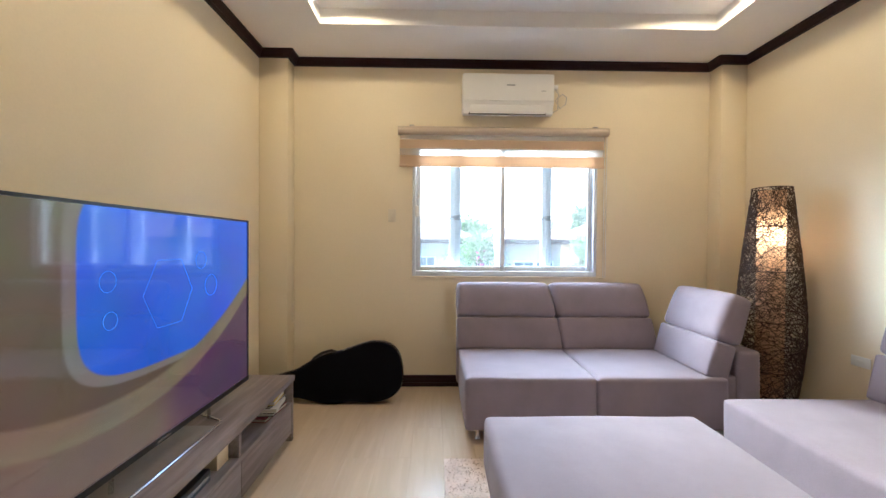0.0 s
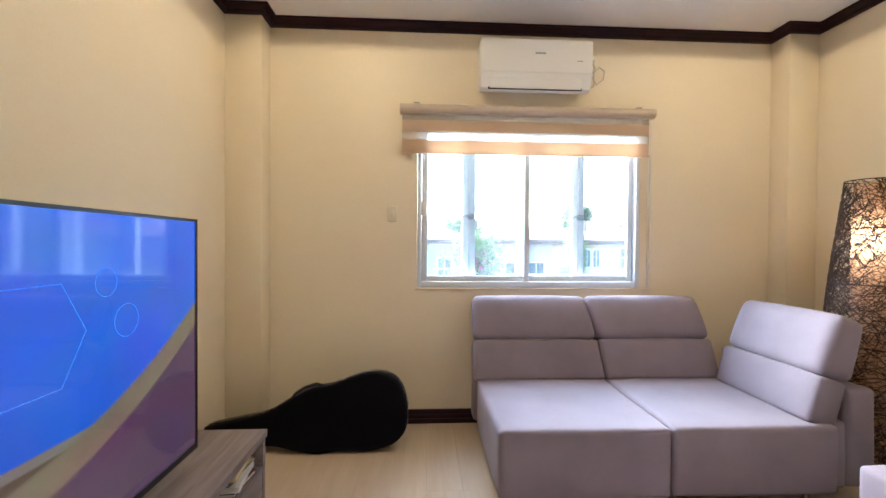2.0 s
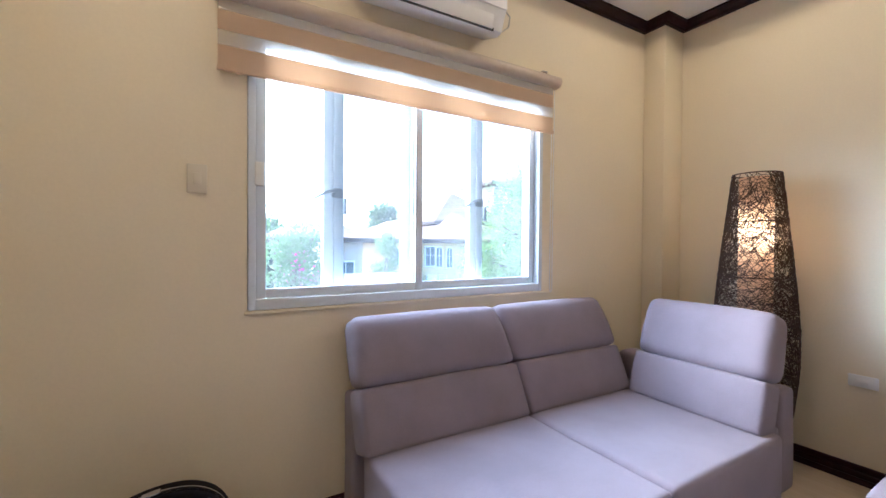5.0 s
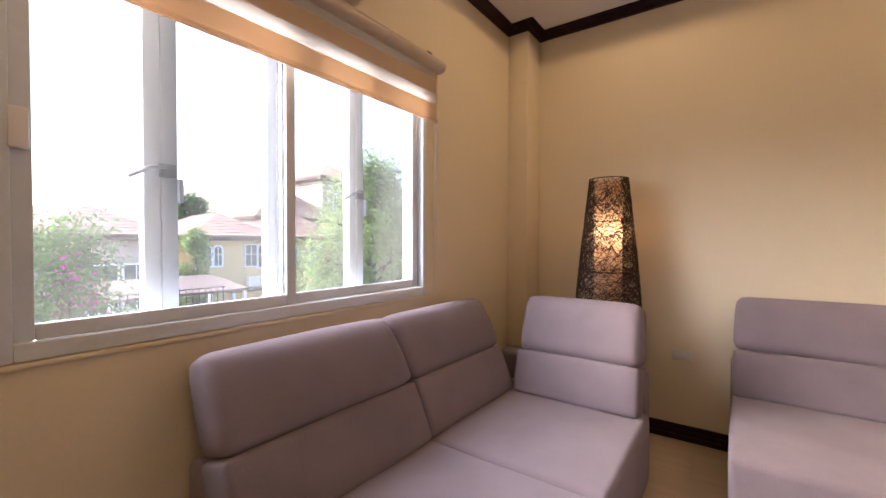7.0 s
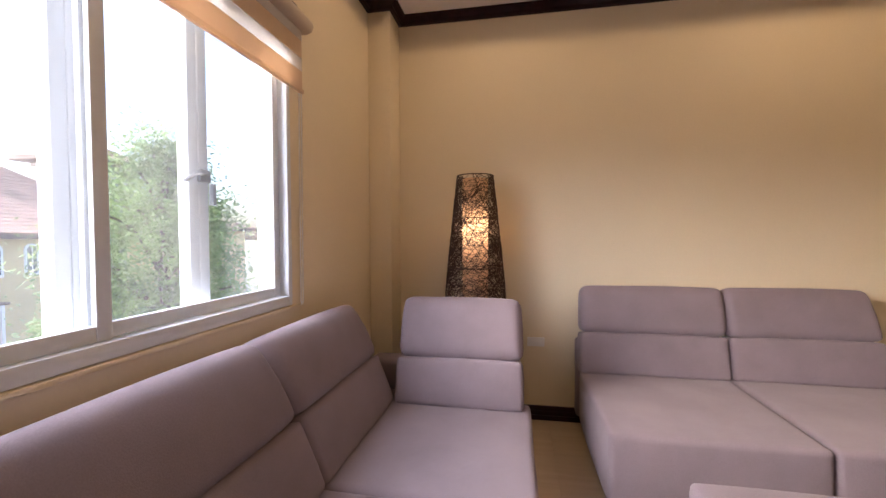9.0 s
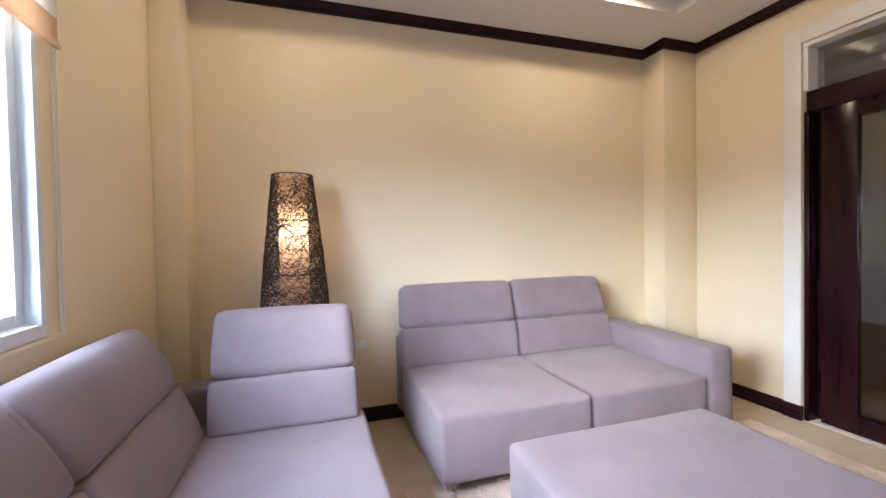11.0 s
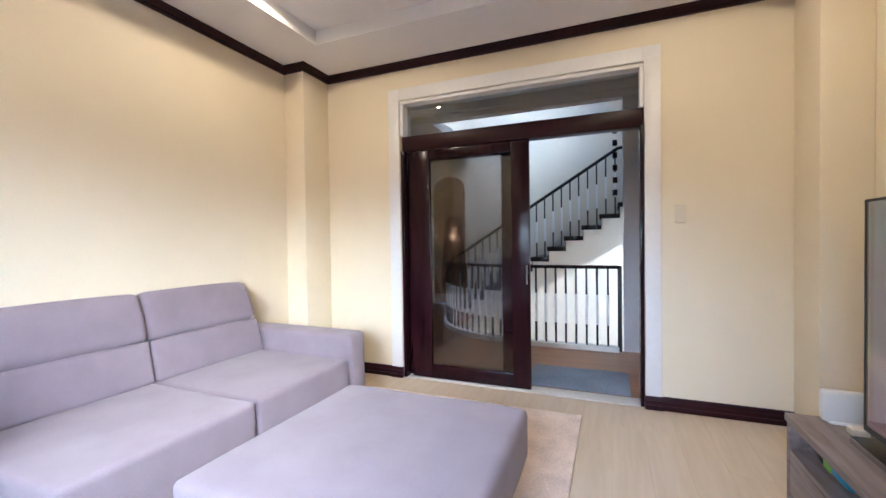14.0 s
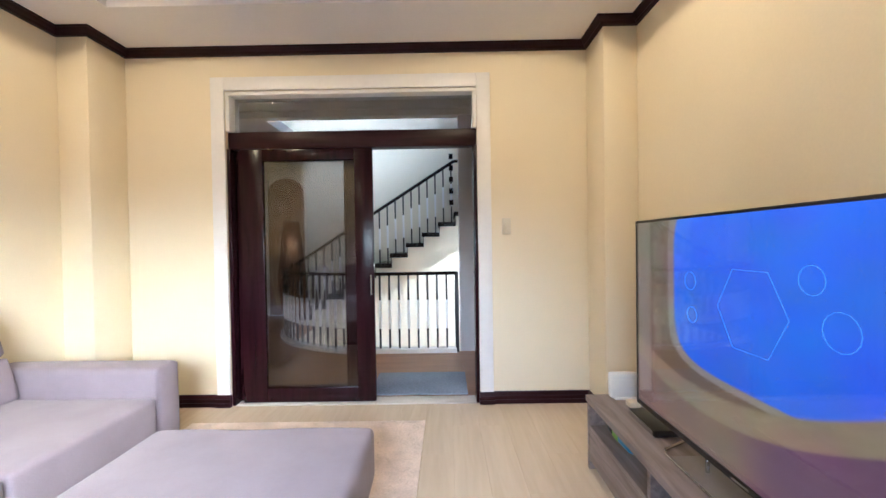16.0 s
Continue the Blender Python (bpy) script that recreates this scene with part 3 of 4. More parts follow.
def sofa(m, label, widths, depth, seat_z=0.425, lean=9, back_y=None, shell=(0.9, 1.05), arm=0.0, side_back=False):
    s = thing("sofa", m, label, "sofa", "sofas round the ottoman")
    x = 0
    for w in widths:
        bm = cushion(bmesh.new(), w - 0.008, depth, seat_z - 0.085, 0.026, 0.010, pose(x + w / 2, depth / 2, (seat_z + 0.085) / 2))
        part("seat", bm, MAUVE, s, "", 60)
        x += w
    total = sum(widths)
    spans = ((-0.01, widths[0] - 0.005, (0, 0.07)), (widths[0] + 0.002, total - 0.07, (-0.07, 0.045))) if side_back else ((0.0, widths[0] - 0.003, (0.02, 0)), (widths[0] + 0.003, total, (0, 0.05)))
    for x0, x1, draw in spans:
        back_cushion(s, x0, x1, back_y, seat_z + 0.006, 0.985 if arm else 0.972, lean, draw, 0.145 if arm else 0.155)
    s0, s1 = shell
    bm = cushion(bmesh.new(), total - 0.02, s1 - s0, 0.52, 0.026, 0.002, pose(total / 2 - 0.015, (s0 + s1) / 2, 0.345))
    part("back_shell", bm, MAUVE, s, "", 60)
    if arm:
        bm = cushion(bmesh.new(), arm, 1.07, 0.51, 0.034, 0.006, pose(total + arm / 2 + 0.003, 0.525, 0.085 + 0.255))
        part("armrest", bm, MAUVE, s, "", 60)
    if side_back:
        # a back turned to face along the sofa, on its end panel
        base = pose(total - 0.135, 0.37, 0.432, 0, 0, -90) @ pose(0, 0, 0, -16, 0, 0)
        padded(s, "backrest", 0.66, 0.15, 0.238, 0.02, base)
        padded(s, "headrest", 0.66, 0.18, 0.329, 0.052, base @ pose(0, 0, 0.241), (0, 0), (0.01, 0.01), 0.035)
        bm = cushion(bmesh.new(), 0.16, 0.88, 0.505, 0.03, 0.004, pose(total + 0.155, 0.44 + 0.04, 0.34))
        part("end_panel", bm, MAUVE, s, "", 60)
        bm = cushion(bmesh.new(), 0.08, 0.80, 0.34, 0.02, 0.002, pose(total + 0.035, 0.44, 0.26))
        part("end_block", bm, MAUVE, s, "", 60)
    for fx in (0.09, total - 0.09):
        for fy in (0.09, depth - 0.05):
            foot(s, fx, fy)
    return s


sofa(pose(1.17, 2.985, 0), "mauve grey fabric two-seat sofa with a side back, under the window", (0.855, 0.855), 0.80, lean=19, back_y=0.715, shell=(0.905, 1.04), side_back=True)
sofa(pose(2.59, 2.655, 0, 0, 0, -90), "mauve grey fabric two-seat sofa with one low arm", (0.875, 0.83), 0.90, lean=11, back_y=0.808, shell=(0.955, 1.062), arm=0.2)

# ottoman
ott = thing("ottoman", pose(1.762, 1.902, 0), "large square mauve grey fabric ottoman on dark legs, on the rug", "ottoman")
bm = cushion(bmesh.new(), 1.075, 1.09, 0.25, 0.034, 0.010, pose(0, 0, 0.295))
part("seat", bm, MAUVE, ott, "", 60)
part("base", boxes((-0.47, 0.47, -0.49, 0.49, 0.12, 0.168), bevel=0.005), BLACKP, ott, "black wooden base frame")
for x in (-0.44, 0.44):
    for y in (-0.46, 0.46):
        part("leg", boxes((x - 0.03, x + 0.03, y - 0.03, y + 0.03, 0.02, 0.12), bevel=0.004), BLACKP, ott)

# rug: a pile of small tufts round a beige sheet
bm = bmesh.new()
RX0, RX1, RY0, RY1 = 1.035, 2.75, 0.37, 2.80
box(bm, RX0, RX1, RY0, RY1, 0.0005, 0.012)
rug = tagged(new("rug", mesh("rug", bm, RUG)), "beige shag pile rug under the ottoman", "rug")
rng = random.Random(4)
verts, faces = [], []
for _ in range(16000):
    x, y = rng.uniform(RX0, RX1), rng.uniform(RY0, RY1)
    if 1.35 < x < 2.65 and 0.6 < y < 2.4:
        continue
    a, h = rng.uniform(0, 6.283), rng.uniform(0.003, 0.009)
    c, s_ = math.cos(a) * 0.007, math.sin(a) * 0.007
    dx, dy = rng.uniform(-0.012, 0.012), rng.uniform(-0.012, 0.012)
    i = len(verts)
    verts += [(x - c, y - s_, 0.010), (x + c, y + s_, 0.010), (x + s_, y - c, 0.010), (x + dx, y + dy, 0.012 + h)]
    faces += [(i, i + 1, i + 3), (i + 1, i + 2, i + 3), (i + 2, i, i + 3)]
me = bpy.data.meshes.new("pile_surface")
me.from_pydata(verts, [], faces)
me.materials.append(RUG)
tagged(new("pile_surface", me), "beige shag tufts", "", "", "stuff").parent = rug

# ---- floor lamp ----
LX, LY = 3.41, 3.325
lamp_thing = thing("floor_lamp", pose(LX, LY, 0), "tall vase-shaped dark rattan floor lamp, lit warm, in the corner", "lamp")
PROF = [(0.13, 0.03), (0.155, 0.15), (0.185, 0.35), (0.208, 0.6), (0.207, 0.8), (0.192, 1.0), (0.168, 1.25), (0.14, 1.5), (0.118, 1.7)]


def lamp_r(z):
    for (r0, z0), (r1, z1) in zip(PROF, PROF[1:]):
        if z <= z1:
            return r0 + (r1 - r0) * max(0, (z - z0)) / (z1 - z0)
    return PROF[-1][0]


bm = bmesh.new()
lathe(bm, [(0.13, 0.0), (0.135, 0.01), (0.13, 0.03), (0.02, 0.035)], 24)
part("base", bm, RATTAN, lamp_thing)
rng = random.Random(9)
bm = bmesh.new()
for k in range(1450):
    z = rng.uniform(0.04, 1.69)
    a, turn, rise = rng.uniform(0, 6.283), rng.uniform(0.5, 1.9) * rng.choice((-1, 1)), rng.uniform(-0.16, 0.16)
    n_ = 18
    pts = []
    ph, am, wv = rng.uniform(0, 6.28), rng.uniform(0.008, 0.034), rng.uniform(6, 13)
    for i in range(n_):
        u = i / (n_ - 1)
        zz = min(1.698, max(0.035, z + rise * u + am * math.sin(ph + u * wv)))
        r = lamp_r(zz) + rng.uniform(-0.003, 0.003)
        pts.append((r * math.cos(a + turn * u), r * math.sin(a + turn * u), zz))
    tube(bm, pts, rng.uniform(0.0011, 0.0021), 4)
part("woven_shade", bm, RATTAN, lamp_thing, "open weave of thin dark rattan strands", 0)
bm = bmesh.new()
for k in range(560):
    z, a = rng.uniform(0.04, 1.66), rng.uniform(0, 6.283)
    pts = []
    turn, rise = rng.uniform(-0.5, 0.5), rng.choice((-1, 1)) * rng.uniform(0.08, 0.3)
    for i in range(9):
        u = i / 8
        zz = min(1.698, max(0.035, z + rise * u))
        r = lamp_r(zz) - 0.003
        pts.append((r * math.cos(a + turn * u + 0.1 * math.sin(u * 7)), r * math.sin(a + turn * u + 0.1 * math.sin(u * 7)), zz))
    tube(bm, pts, 0.0011, 4)
part("cross_weave", bm, RATTAN, lamp_thing, "", 0)
for z in (0.035, 0.4, 0.75, 1.1, 1.42, 1.699):
    bm = bmesh.new()
    r = lamp_r(z)
    tube(bm, [(r * math.cos(k * math.pi / 16), r * math.sin(k * math.pi / 16), z) for k in range(32)], 0.0035, 6, True)
    part("hoop", bm, RATTAN, lamp_thing)
bm = bmesh.new()
rings = [[bm.verts.new((0.085 * math.cos(k * math.pi / 16), 0.085 * math.sin(k * math.pi / 16), z)) for k in range(32)] for z in (0.05, 0.5, 1.0, 1.68)]
for a, b in zip(rings, rings[1:]):
    for k in range(32):
        bm.faces.new((a[k], a[(k + 1) % 32], b[(k + 1) % 32], b[k]))
part("inner_shade", bm, PAPER, lamp_thing, "glowing amber paper cylinder", 60)
bm = bmesh.new()
lathe(bm, [(0.008, 1.358), (0.022, 1.366), (0.028, 1.385), (0.018, 1.41), (0.012, 1.44)], 16)
part("bulb", bm, glow("bulb_glow", (1, 0.78, 0.5), 3), lamp_thing, "lit warm bulb")
bl = new("floor_lamp_light", bpy.data.lights.new("floor_lamp_light", "POINT"))
bl.data.energy, bl.data.color, bl.data.shadow_soft_size = 0.18, (1, 0.78, 0.56), 0.025
bl.location = (LX, LY, 1.325)

# ---- television and its stand ----
stand = thing("tv_stand", pose(0, 0, 0), "low grey oak television stand with open niches above drawers", "tv stand")
X0, X1, Y0, Y1, ZT = -0.37, 0.06, 0.985, 3.07, 0.42
part("top", boxes((X0, X1 + 0.005, Y0 - 0.005, Y1 + 0.005, ZT - 0.035, ZT), bevel=0.003), GREYOAK, stand)
for y in (Y0, Y1 - 0.03):
    part("side", boxes((X0, X1 - 0.003, y, y + 0.03, 0.0, ZT - 0.036), bevel=0.003), GREYOAK, stand)
part("back", boxes((X0 + 0.002, X0 + 0.015, Y0 + 0.031, Y1 - 0.031, 0.05, ZT - 0.036)), GREYOAK, stand)
part("shelf", boxes((X0 + 0.016, X1 - 0.004, Y0 + 0.031, Y1 - 0.031, 0.235, 0.258), bevel=0.002), GREYOAK, stand)
for y in (1.69, 2.36):
    part("divider", boxes((X0 + 0.016, X1 - 0.01, y - 0.013, y + 0.013, 0.2585, ZT - 0.0365), bevel=0.002), GREYOAK, stand)
part("bottom", boxes((X0 + 0.016, X1 - 0.03, Y0 + 0.031, Y1 - 0.031, 0.05, 0.07)), GREYOAK, stand)
for y0, y1 in ((Y0 + 0.034, 1.688), (1.692, 2.358), (2.362, Y1 - 0.034)):
    part("drawer_front", boxes((X1 - 0.022, X1 - 0.004, y0, y1, 0.055, 0.232), bevel=0.002), GREYOAK, stand)

TVX, TY_0, TY_1, TZ0, TZ1 = -0.09, 1.30, 2.745, 0.50, 1.405
tv = thing("television", pose(0, 0, 0), "large flat black television showing a bright blue picture, on the stand", "television")
part("back_panel", boxes((TVX - 0.05, TVX - 0.012, TY_0 + 0.02, TY_1 - 0.02, TZ0 + 0.02, TZ1 - 0.02), bevel=0.01), BLACKP, tv)
part("bezel", boxes((TVX - 0.012, TVX + 0.004, TY_0, TY_0 + 0.01, TZ0, TZ1), (TVX - 0.012, TVX + 0.004, TY_1 - 0.01, TY_1, TZ0, TZ1), (TVX - 0.012, TVX + 0.004, TY_0 + 0.01, TY_1 - 0.01, TZ1 - 0.01, TZ1), (TVX - 0.012, TVX + 0.004, TY_0 + 0.01, TY_1 - 0.01, TZ0, TZ0 + 0.022)), BLACKP, tv)


def screen_material():
    m = bpy.data.materials.new("lit_screen")
    m.use_nodes = True
    n, l = m.node_tree.nodes, m.node_tree.links
    b = n["Principled BSDF"]
    b.inputs["Base Color"].default_value = (0.01, 0.01, 0.012, 1)
    b.inputs["Roughness"].default_value = 0.06
    co, sep = n.new("ShaderNodeTexCoord"), n.new("ShaderNodeSeparateXYZ")
    l.new(co.outputs["Generated"], sep.inputs[0])

    def op(kind, a, c, e=None):
        q = n.new("ShaderNodeMath")
        q.operation = kind
        for i, v in enumerate((a, c, e)):
            if v is None:
                continue
            if isinstance(v, (int, float)):
                q.inputs[i].default_value = v
            else:
                l.new(v, q.inputs[i])
        return q.outputs[0]

    def step(v, lo, hi):
        q = n.new("ShaderNodeMapRange")
        q.interpolation_type = "SMOOTHSTEP"
        l.new(v, q.inputs[0])
        q.inputs[1].default_value, q.inputs[2].default_value = lo, hi
        return q.outputs[0]

    def mix(f, a, c):
        q = n.new("ShaderNodeMix")
        q.data_type = "RGBA"
        l.new(f, q.inputs[0])
        for i, v in ((6, a), (7, c)):
            if isinstance(v, tuple):
                q.inputs[i].default_value = (*v, 1)
            else:
                l.new(v, q.inputs[i])
        return q.outputs[2]
    y, z = sep.outputs[1], sep.outputs[2]
    # a warm brown wall, with a large rounded blue board and a floor below
    wall = mix(z, (0.11, 0.065, 0.035), (0.17, 0.11, 0.06))
    board = mix(z, (0.035, 0.085, 0.40), (0.07, 0.15, 0.58))
    dy, dz = op("MULTIPLY", op("SUBTRACT", y, 0.66), 2.3), op("MULTIPLY", op("SUBTRACT", z, 0.72), 2.6)
    rr = op("ADD", op("POWER", op("ABSOLUTE", dy, 0), 5), op("POWER", op("ABSOLUTE", dz, 0), 5))
    inside = step(rr, 1.02, 0.94)
    rim = step(rr, 1.5, 1.35)
    col = mix(rim, wall, (0.23, 0.165, 0.115))
    col = mix(inside, col, board)
    arch = op("ADD", z, op("MULTIPLY", op("POWER", op("SUBTRACT", y, 0.35), 2), -0.9))
    low = step(arch, 0.27, 0.25)
    col = mix(low, col, (0.22, 0.145, 0.075))
    low2 = step(arch, 0.17, 0.15)
    col = mix(low2, col, mix(step(y, 0.45, 0.62), (0.17, 0.09, 0.055), (0.10, 0.045, 0.065)))
    tex = n.new("ShaderNodeTexNoise")
    tex.inputs["Scale"].default_value = 5
    l.new(co.outputs["Generated"], tex.inputs[0])
    shade = n.new("ShaderNodeMix")
    shade.data_type, shade.blend_type = "RGBA", "MULTIPLY"
    shade.inputs[0].default_value = 0.5
    l.new(col, shade.inputs[6])
    l.new(tex.outputs[1], shade.inputs[7])
    l.new(shade.outputs[2], b.inputs["Emission Color"])
    b.inputs["Emission Strength"].default_value = 0.085
    return m


scr = part("screen", boxes((TVX - 0.011, TVX, TY_0 + 0.011, TY_1 - 0.011, TZ0 + 0.023, TZ1 - 0.011)), screen_material(), tv, "glossy screen with a lit blue picture", 0)
LINE = glow("pale_screen_line", (0.10, 0.24, 0.62), 0.065)
for cy, cz, r, k in ((2.06, 1.08, 0.15, 6), (1.75, 1.15, 0.035, 16), (1.76, 1.02, 0.03, 16), (2.28, 1.2, 0.04, 16), (2.36, 1.08, 0.05, 16)):
    bm = bmesh.new()
    tube(bm, [(TVX + 0.0015, cy + r * math.cos(2 * math.pi * i / k), cz + r * math.sin(2 * math.pi * i / k)) for i in range(k)], 0.0008, 4, True)
    part("screen_outline", bm, LINE, scr)
part("logo_bar", boxes((TVX + 0.0045, TVX + 0.006, 1.98, 2.06, TZ0 + 0.006, TZ0 + 0.014)), CHROME, tv, "small silver badge")
for y in (1.80, 2.40):
    bm = bmesh.new()
    tube(bm, [(TVX - 0.03, y, 0.52), (TVX - 0.03, y, 0.426)], 0.008)
    part("foot_post", bm, CHROME, tv)
bm = bmesh.new()
tube(bm, [(-0.26, 2.49, 0.4265), (-0.05, 2.37, 0.4265), (-0.035, 2.33, 0.4265), (-0.035, 1.67, 0.4265), (-0.05, 1.63, 0.4265), (-0.26, 1.51, 0.4265)], 0.006, 8)
part("foot_bar", bm, CHROME, tv, "polished metal foot bar")
part("foot_plate", boxes((-0.24, -0.045, 1.68, 2.32, 0.4205, 0.425), bevel=0.001), material("grey_foot_plate", (0.22, 0.20, 0.195), 0.3, 0.2), tv)


# small things on and in the stand
rt = thing("router", pose(-0.13, 1.045, ZT), "white plastic wireless router box on the stand", "router")
bm = cushion(bmesh.new(), 0.16, 0.045, 0.135, 0.012, 0.003, pose(0, 0, 0.078))
part("housing", bm, PLASTIC, rt)
part("base", boxes((-0.06, 0.06, -0.03, 0.03, 0.0005, 0.012), bevel=0.003), PLASTIC, rt)
stb = thing("set_top_box", pose(-0.12, 1.39, ZT), "flat black set-top box on the stand", "set-top box")
part("housing", boxes((-0.06, 0.06, -0.13, 0.13, 0.004, 0.034), bevel=0.006), BLACKP, stb)
part("front_panel", boxes((0.0605, 0.063, -0.12, 0.12, 0.008, 0.03)), CHROME, stb)
cord = tagged(new("power_adapter", mesh("power_adapter", boxes((-0.16, -0.1, 1.13, 1.19, ZT + 0.0005, ZT + 0.03), bevel=0.006), IVORY, 40)), "small beige power adapter on the stand", "adapter")
ZS = 0.2585


def book(y, x, w, d, h, z, colour, label, tilt=0):
    b = thing("book", pose(x, y, z, 0, 0, tilt), label, "book")
    cov = material("book_cover", colour, 0.5, vary=0.1)
    part("cover", boxes((-d / 2, d / 2, -w / 2, w / 2, 0.0005, 0.003), (-d / 2, d / 2, -w / 2, w / 2, h - 0.003, h), (-d / 2, -d / 2 + 0.003, -w / 2, w / 2, 0.003, h - 0.003)), cov, b)
    part("pages", boxes((-d / 2 + 0.004, d / 2 - 0.004, -w / 2 + 0.004, w / 2 - 0.004, 0.0031, h - 0.0031)), material("pages", (0.72, 0.68, 0.58), 0.8), b, "cream paper pages")


zz = ZS
for i, (col, h, lab) in enumerate((((0.20, 0.02, 0.04), 0.022, "dark red book lying in the niche"), ((0.03, 0.03, 0.04), 0.02, "black book lying in the pile"), ((0.7, 0.68, 0.62), 0.022, "white book lying in the pile"), ((0.10, 0.06, 0.04), 0.014, "brown book lying in the pile"), ((0.72, 0.55, 0.06), 0.026, "yellow book on top of the pile"))):
    book(2.86 + 0.01 * (i % 2), -0.06 + 0.01 * (i % 3), 0.26 - 0.015 * i, 0.19, h, zz, col, lab, (-6, 4, 8, -3, 5)[i])
    zz += h + 0.0006
bx_ = thing("storage_box", pose(-0.08, 2.28, ZS), "small cream cardboard box in the open niche", "box")
part("body", boxes((-0.09, 0.09, -0.05, 0.05, 0.0005, 0.075), bevel=0.003), material("cream_card", (0.68, 0.55, 0.34), 0.7), bx_)
part("lid", boxes((-0.094, 0.094, -0.054, 0.054, 0.0755, 0.095), bevel=0.003), material("cream_card_lid", (0.70, 0.58, 0.38), 0.7), bx_)
box2 = thing("game_console", pose(-0.1, 2.0, ZS), "flat black player box in the open niche", "console")
part("housing", boxes((-0.12, 0.12, -0.16, 0.16, 0.0005, 0.055), bevel=0.006), BLACKP, box2)
part("front_strip", boxes((0.1205, 0.122, -0.14, 0.14, 0.02, 0.035)), CHROME, box2)
pk = thing("snack_packet", pose(-0.07, 1.28, ZS), "blue and green wipes packet in the open niche", "packet")
bm = cushion(bmesh.new(), 0.12, 0.2, 0.085, 0.025, 0.012, pose(0, 0, 0.056))
part("pouch", bm, material("blue_film", (0.06, 0.32, 0.62), 0.3, vary=0.3, grain=20), pk)
part("label_patch", boxes((0.0735, 0.0745, -0.07, 0.0, 0.03, 0.07)), material("green_print", (0.25, 0.5, 0.08), 0.4), pk)
cl = thing("earphones", pose(-0.05, 1.11, ZS), "small black earphone case in the open niche", "earphones")
part("case", boxes((-0.03, 0.03, -0.03, 0.03, 0.0005, 0.03), bevel=0.008), BLACKP, cl)
st = thing("striped_bag", pose(-0.03, 1.84, ZS), "small red and white striped paper bag in the niche", "bag")
for i in range(7):
    part("stripe", boxes((-0.04, 0.04, -0.05 + i * 0.0145, -0.05 + (i + 1) * 0.0145 - 0.0004, 0.0005, 0.1)), (PLASTIC, material("red_stripe", (0.55, 0.03, 0.08), 0.5))[i % 2], st)

# ---- guitar case on its side against the wall ----
gc = thing("guitar_case", pose(0, 3.68, 0.004, -7, 0, 0), "black hard guitar case lying on its long edge against the wall", "guitar case")


def case_outline(grow=0.0):
    """Half widths along the case, from the head to the round body."""
    prof = [(0.0, 0.06), (0.015, 0.08), (0.28, 0.09), (0.42, 0.105), (0.54, 0.15), (0.68, 0.195), (0.82, 0.20), (0.95, 0.225), (1.06, 0.235), (1.16, 0.215), (1.23, 0.165), (1.265, 0.09), (1.275, 0.0)]
    # smooth through the points
    up = []
    for i in range(len(prof) - 1):
        p0, p1, p2, p3 = prof[max(0, i - 1)], prof[i], prof[i + 1], prof[min(len(prof) - 1, i + 2)]
        for k in range(4):
            u = k / 4
            up.append(tuple(0.5 * (2 * p1[c] + (p2[c] - p0[c]) * u + (2 * p0[c] - 5 * p1[c] + 4 * p2[c] - p3[c]) * u * u + (3 * p1[c] - p0[c] - 3 * p2[c] + p3[c]) * u ** 3) for c in (0, 1)))
    up.append(prof[-1])
    out = [(x, w + grow) for x, w in up[:-1]] + [(up[-1][0] + grow, 0)] + [(x, -w - grow) for x, w in reversed(up[:-1])]
    return out


TILT_C = 9.0
axis = pose(-0.545, 0, 0.082, 0, -TILT_C, 0)


def slab(y0, y1, grow, bev):
    bm = bmesh.new()
    extrude(bm, case_outline(grow), "y", y0, y1)
    if bev:
        edges = [e for e in bm.edges if abs(e.verts[0].co.y - e.verts[1].co.y) < 1e-5]
        bmesh.ops.bevel(bm, geom=edges, offset=bev, segments=4, profile=0.6, affect="EDGES")
    bm.transform(axis)
    return bm


part("bottom_shell", slab(0.004, 0.085, 0, 0.02), CASE, gc)
part("lid", slab(-0.055, -0.004, 0, 0.02), CASE, gc)
part("rim", slab(-0.0038, 0.0038, 0.008, 0), CHROME, gc, "pale metal rim")
bm = bmesh.new()
tube(bm, [(0.56, 0.0, 0.155), (0.58, -0.0, 0.178), (0.64, 0, 0.205), (0.72, 0, 0.216), (0.76, 0, 0.198)], 0.011)
bm.transform(axis)
part("handle", bm, BLACKP, gc, "black carrying handle")
for x, z in ((0.36, 0.10), (0.88, 0.212), (1.06, 0.237)):
    bm = boxes((x - 0.025, x + 0.025, -0.02, 0.014, z, z + 0.008), bevel=0.002)
    bm.transform(axis)
    part("latch", bm, CHROME, gc, "small metal latch")

# ---- the hall and stairs beyond the doorway ----
HALLP = material("hall_wall_paint", (0.70, 0.65, 0.52), 0.6, vary=0.03, grain=70, bump=0.04)
HW, HY, HT = S - T, -4.35, 5.2
floor2 = structure("hall_floor", boxes((-1.6, 5.2, -1.62, HW, -0.25, -0.008), (3.35, 5.2, HY, -1.62, -0.25, -0.008)), HALLW, "polished brown wooden hall floor", "floor")
structure("wall_hall_far", boxes((-1.6, 3.52, HY - 0.15, HY, -3, HT), (4.2, 5.2, HY - 0.15, HY, -3, HT), (3.52, 4.2, HY - 0.15, HY, 2.3, HT), (3.52, 4.2, HY - 0.15, HY, -3, -0.008)), HALLP, "pale cream stairwell wall", "wall")
bm = bmesh.new()
n_ = 12
